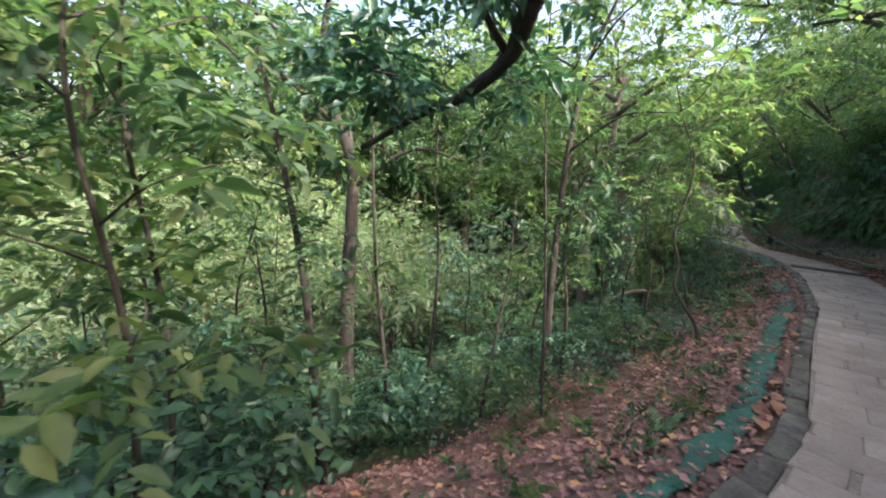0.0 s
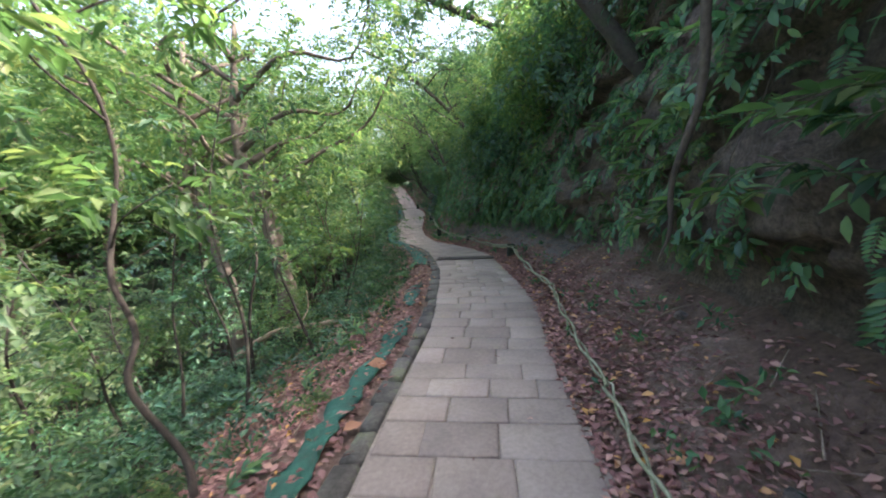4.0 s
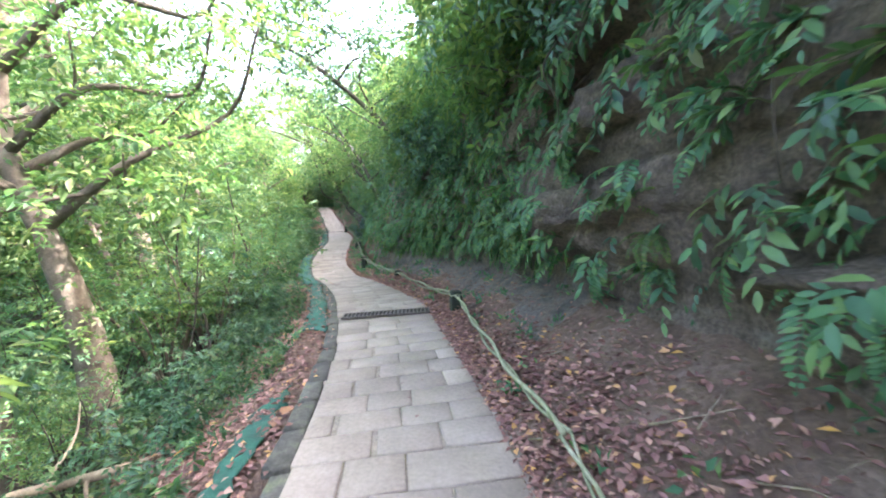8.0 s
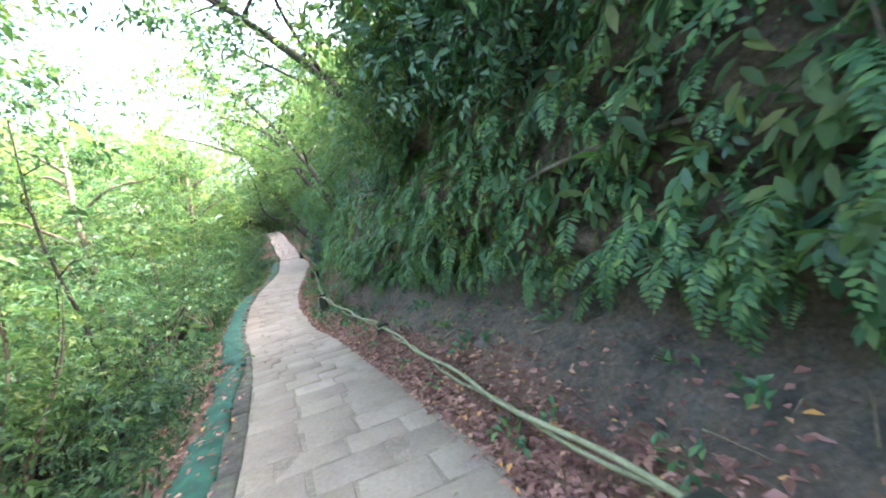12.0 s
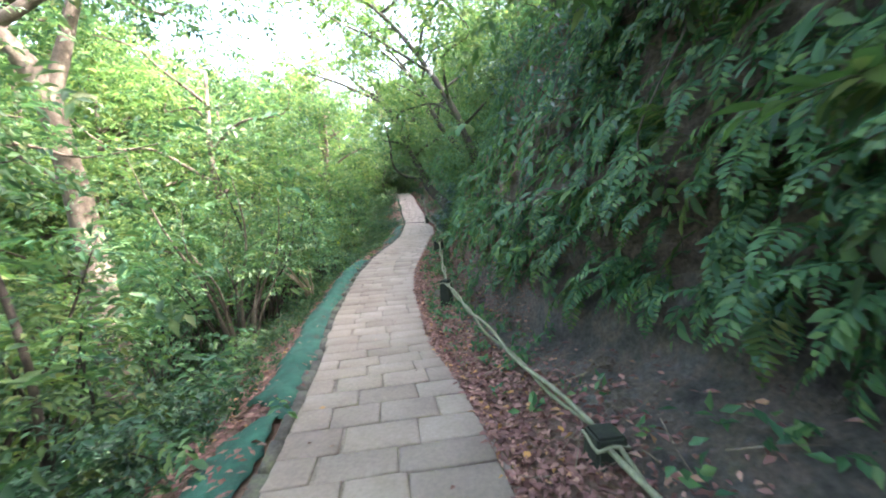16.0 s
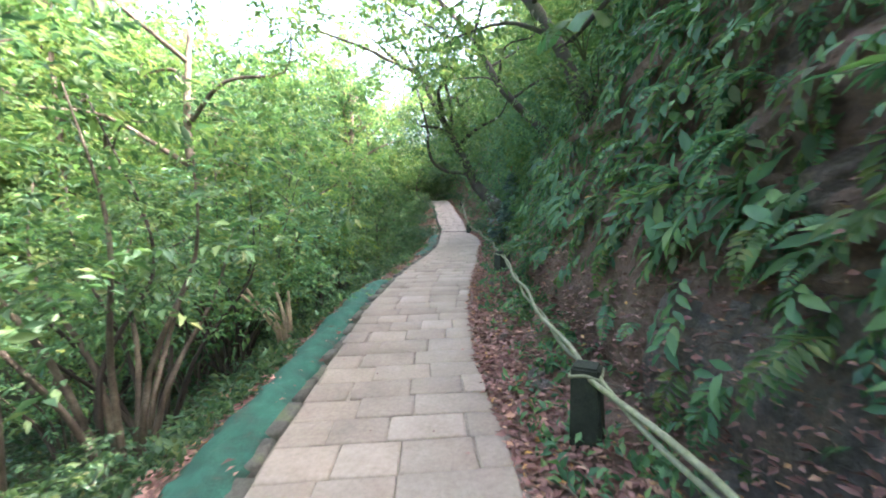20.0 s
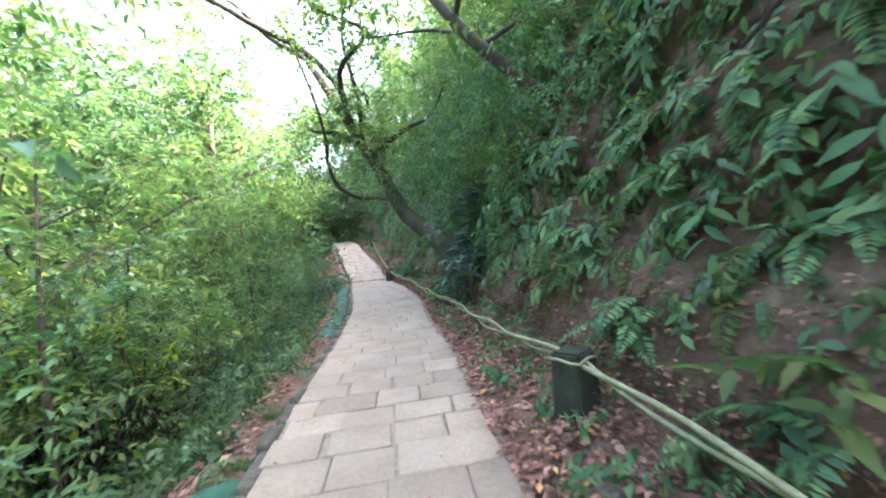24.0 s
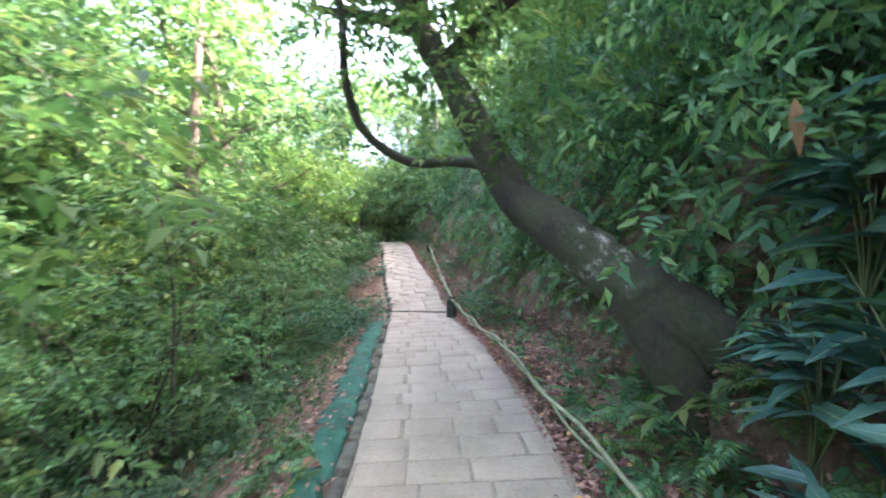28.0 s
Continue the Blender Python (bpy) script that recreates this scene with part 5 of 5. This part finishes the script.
def grate(ya, xa, yb, xb, depth):
    """A slotted iron drain cover across the path from its left to its right end."""
    top = holder("drain_grate")
    za, zb = float(zp(ya)) + 0.006, float(zp(yb)) + 0.006
    a, b = Vector((xa, ya, za)), Vector((xb, yb, zb))
    along = (b - a).normalized()
    across = Vector((-along.y, along.x, 0)).normalized()
    L = (b - a).length

    def bar(name, u0, u1, w0, w1, t, mat):
        bm = bmesh.new()
        bmesh.ops.create_cube(bm, size=1)
        bmesh.ops.scale(bm, vec=(u1 - u0, w1 - w0, t), verts=bm.verts)
        bmesh.ops.translate(bm, vec=((u0 + u1) / 2, (w0 + w1) / 2, 0.018 - t / 2), verts=bm.verts)
        bmesh.ops.bevel(bm, geom=bm.edges[:], offset=0.003, segments=1, affect="EDGES")
        me = bpy.data.meshes.new(name)
        bm.to_mesh(me)
        bm.free()
        me.materials.append(mat)
        return part(name, me, top)
    # thin near-black sheet below the bars: the hollow's shade as colour
    bar("pit_shade", 0.0, L, 0.01, depth - 0.01, 0.004, PIT_SHADE).location.z = -0.016
    bar("frame", 0, L, -0.025, 0.0, 0.03, IRON)
    bar("frame", 0, L, depth, depth + 0.025, 0.03, IRON)
    k = int(L / 0.062)
    first = bar("bar", 0.008, 0.034, 0.0, depth, 0.025, IRON)
    for i in range(1, k + 1):
        o = part("bar", first.data, top)
        o.location.x = i * (L - 0.04) / k
    m = Matrix.Identity(4)
    m.col[0][:3], m.col[1][:3], m.col[2][:3], m.col[3][:3] = along, across, along.cross(across), a
    top.matrix_basis = m
    return tagged(top, "slotted rusty iron drain grate across the path", "grate", "drain grates")


grate(6.97, -1.36, 7.02, 0.03, 0.24)
grate(33.0, -7.9, 32.9, -6.5, 0.28)


# ---------------------------------------------------------------- wood and larger single plants
def rod(name, pts, radii, mat, label, category, seg=8, rough=0.06):
    v, f = tube(smooth_line(pts, 5), radii, seg, rough, rng)
    ob = new(name, mesh_of(name, v, f, mat, True))
    return tagged(ob, label, category)


log = holder("fallen_branch")
for nm, pts, r in (("bough", [(-5.4, 4.5, -1.6), (-4.4, 4.62, -0.98), (-3.5, 4.8, -0.86), (-2.9, 4.92, -0.8), (-2.55, 4.97, -0.73), (-2.36, 5.14, -0.6)], [0.05, 0.05, 0.035]), ("twig", [(-2.6, 4.97, -0.75), (-2.5, 5.1, -0.55), (-2.62, 5.2, -0.36)], [0.028, 0.014]), ("twig", [(-3.5, 4.8, -0.86), (-3.35, 4.6, -0.92), (-3.1, 4.42, -1.05)], [0.022, 0.01]), ("twig", [(-3.9, 4.72, -0.9), (-3.85, 5.1, -0.6), (-4.0, 5.4, -0.3)], [0.02, 0.008])):
    v, f = tube(smooth_line(pts, 5), r, 8, 0.06, rng)
    part(nm, mesh_of(nm, v, f, DEADWOOD, True), log)
tagged(log, "pale dead branch lying on the littered slope", "branch")

stump = holder("cut_stump")
for k in range(7):
    a = k * 0.9
    tip = (-6.46 + 0.35 * math.cos(a) - 0.25, 18.5 + 0.3 * math.sin(a), -0.05 + 0.12 * (k % 3))
    v, f = tube(smooth_line([(-6.4 + 0.05 * math.cos(a), 18.5 + 0.05 * math.sin(a), -0.75), (-6.45 + 0.12 * math.cos(a), 18.5 + 0.12 * math.sin(a), -0.4), tip], 4), [0.05, 0.03, 0.02], 7, 0.08, rng)
    part("stalk", mesh_of("stalk", v, f, DEADWOOD, True), stump)
tagged(stump, "pale cut stalks sprouting from a stump beside the path", "stump")

hung = np.array([[-4.05, 25.67, 2.42]])
v, f = leaves(hung, np.array([[0.05, 0.05, -1.0]]), np.array([[-0.6, -0.8, 0.1]]), 0.25, 0.05, True, 0.3, 0.14)
tagged(new("hanging_dry_leaf", mesh_of("hanging_dry_leaf", v, f, ORANGE)), "curled orange brown dead leaf hanging among dark leaves", "dry leaf")
for k in range(10):
    y = -4.5 + k * 2.3 + rng.uniform(-0.5, 0.5)
    h0, h1 = rng.uniform(2.6, 4.6), rng.uniform(0.9, 1.9)
    pts = []
    for u in np.linspace(0, 1, 7):
        h = h0 * (1 - u) + h1 * u
        x, _, z = on_face(h, y)
        pts.append((x - 0.06 - 0.12 * math.sin(u * 3.1), y + 0.12 * math.sin(u * 4 + k) + 0.25 * u * math.sin(k), z))
    rod("hanging_root", pts, [0.009, 0.007, 0.003], BARK, "thin brown root hanging down the rock face", "root", 5, 0.1)["group"] = "roots on the rock"
rod("hanging_root", [(1.15, -0.55, 3.4), (1.0, -0.35, 2.6), (1.05, -0.2, 2.05), (1.0, -0.02, 1.6), (1.03, 0.06, 1.3), (0.98, 0.1, 1.1)], [0.03, 0.022, 0.008], BARK, "thin brown root hanging down the rock face", "root", 6, 0.1)["group"] = "roots on the rock"


for k, pts in enumerate((((6.2, 2.15), (6.9, 2.3), (7.6, 2.55), (8.3, 2.6)), ((5.4, 1.35), (6.2, 1.5), (7.2, 1.72), (8.2, 1.7), (8.9, 1.55)), ((4.6, 2.7), (5.4, 2.55), (6.4, 2.75), (7.0, 3.1)), ((9.6, 1.5), (10.2, 1.62), (11.0, 1.5)), ((1.9, 2.0), (2.5, 2.25), (3.4, 2.4), (4.0, 2.75)))):
    line = [(on_face(h, y)[0] - 0.03, y, on_face(h, y)[2]) for y, h in pts]
    rod("creeping_root", line, [0.035, 0.03, 0.012] if k == 0 else [0.02, 0.018, 0.008], BARK, "brown woody root creeping across the rock face", "root", 7, 0.1)["group"] = "roots on the rock"


def make_cane(seed, stems):
    """Clump of long dark striped leaves on cane stems."""
    r = np.random.default_rng(seed)
    top = holder("cane_plant")
    for k in range(stems):
        a, L = r.uniform(0, 6.28), r.uniform(0.5, 1.1)
        q = smooth_line([(0, 0, -0.1), (0.12 * math.cos(a), 0.12 * math.sin(a), L * 0.5), (0.38 * math.cos(a) * L, 0.38 * math.sin(a) * L, L)], 4)
        v, f = tube(q, [0.009, 0.005], 5)
        part("cane", mesh_of("cane", v, f, STEM), top)
        n_ = 6
        s = r.uniform(0.35, 1, n_)
        pos = np.stack([np.interp(s, np.linspace(0, 1, len(q)), q[:, j]) for j in range(3)], 1)
        an = a + r.uniform(-1.5, 1.5, n_)
        out = np.stack([np.cos(an), np.sin(an), r.uniform(-0.35, 0.7, n_)], 1)
        sz = r.uniform(0.7, 1.15, n_)
        ups = rand_dirs(r, n_, 3)
        v, f = leaves(pos, out, ups, 0.46 * sz, 0.105 * sz, True, 0.2, 0.28)
        fo = part("foliage", mesh_of("foliage", v, f, CANE), top)
        v, f = leaves(pos + 0.003 * ups, out, ups, 0.45 * sz, 0.010 * sz, True, 0.0, 0.28)
        part("midrib", mesh_of("midrib", v, f, PALE), fo, "pale midribs of the leaves")
    return tagged(top, "cane plant with long dark bluish green leaves", "plant", "cane plants")


cane = Kind(make_cane(3, 9))
for x, y, z, s in ((-4.05, 25.6, 0.4, 0.6), (-3.75, 25.95, 0.95, 0.75), (-3.65, 25.6, 1.1, 0.75), (-3.9, 25.25, 0.5, 0.65), (-3.5, 25.95, 1.7, 0.8), (-3.6, 25.1, 0.8, 0.7), (-3.4, 25.5, 1.9, 0.8), (-3.7, 24.85, 0.75, 0.7)):
    cane.at(spot(x - 0.12, y, z - 0.1, rng.uniform(0, 360), s, 0, -14))


def make_bloom(x, y, z):
    """A small dark red flower head on a short stalk."""
    top = holder("red_flower")
    v, f = tube(smooth_line([(0.5, 0.06, -0.5), (0.18, 0.03, -0.25), (0, 0, 0.02)], 5), [0.008, 0.005], 5)
    part("stalk", mesh_of("stalk", v, f, STEM), top)
    a = np.arange(11) * 2.4
    rise = np.linspace(0.0, 0.09, 11)
    out = np.stack([np.cos(a), np.sin(a), 0.5 + 8 * rise], 1)
    v, f = leaves(np.stack([0 * a, 0 * a, rise], 1), out, rand_dirs(np.random.default_rng(8), 11, 2.0), 0.075 - 0.3 * rise, 0.03, True, 0.2, 0.2)
    part("petals", mesh_of("petals", v, f, RED), top)
    top.matrix_basis = pose(x, y, z, 8, 5, 30)
    return tagged(top, "dark red flower head among the cane leaves", "flower", "red flowers")


make_bloom(-3.33, 25.28, 2.75)
make_bloom(-3.66, 25.51, 2.57)


def make_taro(seed):
    r = np.random.default_rng(seed)
    top = holder("heart_leaved_plant")
    for k in range(4):
        a = -2.6 + k * 0.6
        q = smooth_line([(0, 0, 0), (0.12 * math.cos(a), 0.12 * math.sin(a), 0.22), (0.34 * math.cos(a), 0.34 * math.sin(a), 0.3)], 4)
        v, f = tube(q, [0.009, 0.005], 5)
        part("stalk", mesh_of("stalk", v, f, STEM), top)
        t = np.linspace(0, 2 * math.pi, 22, endpoint=False)
        rad = 0.15 * (1 - 0.55 * np.exp(-((t - math.pi) / 0.35) ** 2)) * (1 + 0.5 * np.exp(-(np.minimum(t, 2 * math.pi - t) / 0.45) ** 2))
        pts = np.stack([rad * np.cos(t), rad * np.sin(t) * 0.9, -0.5 * rad ** 2 * 4 + 0.01 * np.sin(t * 5)], 1)
        v = np.concatenate([[[0, 0, 0.01]], pts])
        f = np.array([[0, i + 1, (i + 1) % 22 + 1] for i in range(22)])
        lf = part("leaf", mesh_of("leaf", v, f, LIGHT if k % 2 else FERN), top)
        lf.matrix_local = pose(*q[-1], r.uniform(-20, 20), 35, math.degrees(a))
    return tagged(top, "plant with large heart-shaped light green leaves", "plant", "heart-leaved plants")


taro = Kind(make_taro(4))
for x, y, z, s in ((-1.3, 15.75, 0.75, 1.0), (-1.25, 15.6, 0.4, 1.0), (-2.2, 18.3, 2.75, 1.1)):
    taro.at(spot(x, y, z, rng.uniform(-25, 25), s))
for x, y, z, s in ((-4.35, 26.5, 0.42, 0.8), (-4.2, 26.75, 0.6, 0.8), (-4.05, 26.6, 0.6, 0.9), (-4.3, 27.3, 0.6, 0.8), (-4.0, 27.5, 1.0, 0.9), (-3.9, 26.4, 0.7, 0.8), (-4.45, 27.0, 0.45, 0.7), (-4.5, 27.6, 0.5, 0.8), (-4.1, 27.25, 0.85, 0.9)):
    FERNS[int(y * 10) % 4].at(spot(x, y, min(z, float(bank_right(x - float(xr(y)), y)) + 0.1), 180 + rng.uniform(-70, 70), s, 0, -25))
big_leaf = np.random.default_rng(77)
for k in range(26):
    y = big_leaf.uniform(-3.5, 6.0) if k < 18 else big_leaf.uniform(20, 28)
    side = k < 16 or k >= 22
    d = big_leaf.uniform(0.2, 0.34) if side else big_leaf.uniform(0.2, 0.6)
    p = np.array([[float(xl(y)) - d, y, float(bank_left(d, y)) + 0.05]]) if side else np.array([[float(xr(y)) + d, y, float(bank_right(d, y)) + 0.04]])
    a = big_leaf.uniform(0, 6.28)
    s = big_leaf.uniform(0.13, 0.2)
    v, f = leaves(p, np.array([[math.cos(a), math.sin(a), 0.1]]), rand_dirs(big_leaf, 1, 3), s, s * 0.6, True, 0.15, 0.1)
    ob = new("dry_leaf", mesh_of("dry_leaf", v, f, ORANGE))
    tagged(ob, "large curled orange brown dry leaf on the ground", "dry leaf", "large dry leaves")
v, f = tube([(-2.2, 17.3, 0.0), (-2.19, 17.3, 0.3), (-2.18, 17.31, 0.56)], [0.035, 0.034, 0.03], 8)
tagged(new("stake", mesh_of("stake", v, f, CONCRETE, True)), "short pale grey stake standing in the earthen bank", "stake")
yel = Kind(make_shrub(58, 1.9, 1.1, 1000, 0.09, 0.036, YELLOW, label="bush with bright yellow green leaves on dark stems"))
yel.at(spot(-9.1, 23.0, float(bank_left(float(xl(23.0)) + 9.1, 23.0)), 40, 1.9))

# ---------------------------------------------------------------- paving and kerb, piece by piece
paving = holder("paving")
tagged(paving, "path of worn pinkish grey stone slabs in rows", "path", kind="structure")


def slab_shape(w, dpt, seed):
    """A rounded, slightly uneven slab, 0.06 thick, its top at 0."""
    r = random.Random(seed)
    q = [(-w / 2, -dpt / 2), (w / 2, -dpt / 2), (w / 2, dpt / 2), (-w / 2, dpt / 2)]
    q = [(x + r.uniform(-0.008, 0.008), y + r.uniform(-0.008, 0.008)) for x, y in q]
    e = 0.012
    ins = [(x - math.copysign(e, x), y - math.copysign(e, y)) for x, y in q]
    v = [(x, y, -0.06) for x, y in q] + [(x, y, -0.009 + r.uniform(-0.002, 0.002)) for x, y in q] + [(x, y, r.uniform(-0.002, 0.003)) for x, y in ins]
    f = [(3, 2, 1, 0)] + [(i, (i + 1) % 4, 4 + (i + 1) % 4, 4 + i) for i in range(4)] + [(4 + i, 4 + (i + 1) % 4, 8 + (i + 1) % 4, 8 + i) for i in range(4)] + [(8, 9, 10, 11)]
    return np.array(v), np.array(f)


rs = random.Random(12)
far_slabs = []
count = 0
y = -10.5
row = 0
while y < 46:
    dpt = rs.choice((0.30, 0.33, 0.36))
    ym = y + dpt / 2
    if 6.93 < ym + 0.1 and ym - 0.1 < 7.3:
        y = 7.29
        if ym < 7.2:
            row += 1
            ym = y + dpt / 2
    a, b = float(xl(ym)), float(xr(ym))
    slope = (float(xl(ym + 0.3)) - float(xl(ym - 0.3)) + float(xr(ym + 0.3)) - float(xr(ym - 0.3))) / 1.2
    turn = math.atan2(-slope, 1)
    W = (b - a + 0.04) * math.cos(turn)
    cuts = [0.0]
    step = rs.uniform(0.2, 0.42) if row % 2 else rs.uniform(0.4, 0.52)
    while cuts[-1] + step < W - 0.16:
        cuts.append(cuts[-1] + step)
        step = rs.uniform(0.36, 0.52)
    cuts.append(W)
    for k, (u0, u1) in enumerate(zip(cuts[:-1], cuts[1:])):
        edge = rs.uniform(-0.035, 0.02) if k == 0 else 0
        w = u1 - u0 - 0.012
        off = (u0 + u1) / 2 - W / 2 + edge
        xm, yy = (a + b) / 2 + off * math.cos(turn), ym + off * math.sin(turn)
        m = pose(xm, yy, float(zp(yy)) + rs.uniform(-0.003, 0.004), math.degrees(math.atan((float(zp(yy + 0.4)) - float(zp(yy - 0.4))) / 0.8)) + rs.uniform(-0.3, 0.3), rs.uniform(-0.3, 0.3), math.degrees(turn))
        v, f = slab_shape(w, dpt - 0.010, count)
        if -5.2 < yy < 23.0 and count < 300:
            o = part("slab", mesh_of("slab", v, f, PAVING), paving)
            o.matrix_local = m
            count += 1
        else:
            mv = np.array([m @ Vector(p) for p in v])
            far_slabs.append((mv, f))
    y += dpt * math.cos(turn)
    row += 1
v, f = join(far_slabs)
o = part("far_slabs", mesh_of("far_slabs", v, f, PAVING), paving)
o["kind"] = "stuff"

bedy = np.arange(-14, 48, 0.25)
fill = -0.018 + 0.0145 * np.clip(np.minimum((bedy - 7.2) / 0.6, (11.0 - bedy) / 1.5), 0, 1) + 0.0135 * np.clip(np.minimum((bedy - 21.6) / 1.2, (30.0 - bedy) / 2), 0, 1)
bed = np.stack([np.stack([xl(bedy) - 0.03, bedy, zp(bedy) + fill], 1), np.stack([xr(bedy) + 0.07, bedy, zp(bedy) + fill], 1)], 1)
ob = new("path_bed", mesh_of("path_bed", bed.reshape(-1, 3), grid_faces(len(bedy), 2)[:, ::-1], BED))
tagged(ob, "sandy mortar bed showing in the joints of the paving", "path", kind="structure")

kerb = holder("kerb")
tagged(kerb, "kerb of dark weathered stones along the path", "kerb", kind="structure")
y = -9.5
k = 0
while y < 40:
    L = rs.uniform(0.3, 0.52)
    ym = y + L / 2
    w = rs.uniform(0.13, 0.19) if ym < 11 else rs.uniform(0.08, 0.12)
    v, f = slab_shape(w, L - 0.02, 500 + k)
    v[:, 2] = np.where(v[:, 2] < -0.05, -0.2, v[:, 2] + np.array([0.0] * 4 + [rs.uniform(-0.02, 0.0) for _ in range(4)] + [rs.uniform(-0.008, 0.008) for _ in range(4)]))
    o = part("kerb_stone", mesh_of("kerb_stone", v, f, KERB), kerb)
    sl = math.degrees(math.atan2(float(xl(ym + 0.25)) - float(xl(ym - 0.25)), 0.5))
    o.matrix_local = pose(float(xl(ym)) - w / 2 - 0.03 + rs.uniform(-0.015, 0.015), ym, float(zp(ym)) + rs.uniform(-0.015, 0.02), 0, rs.uniform(-4, 4), -sl + rs.uniform(-2, 2))
    y += L + rs.uniform(0, 0.03)
    k += 1
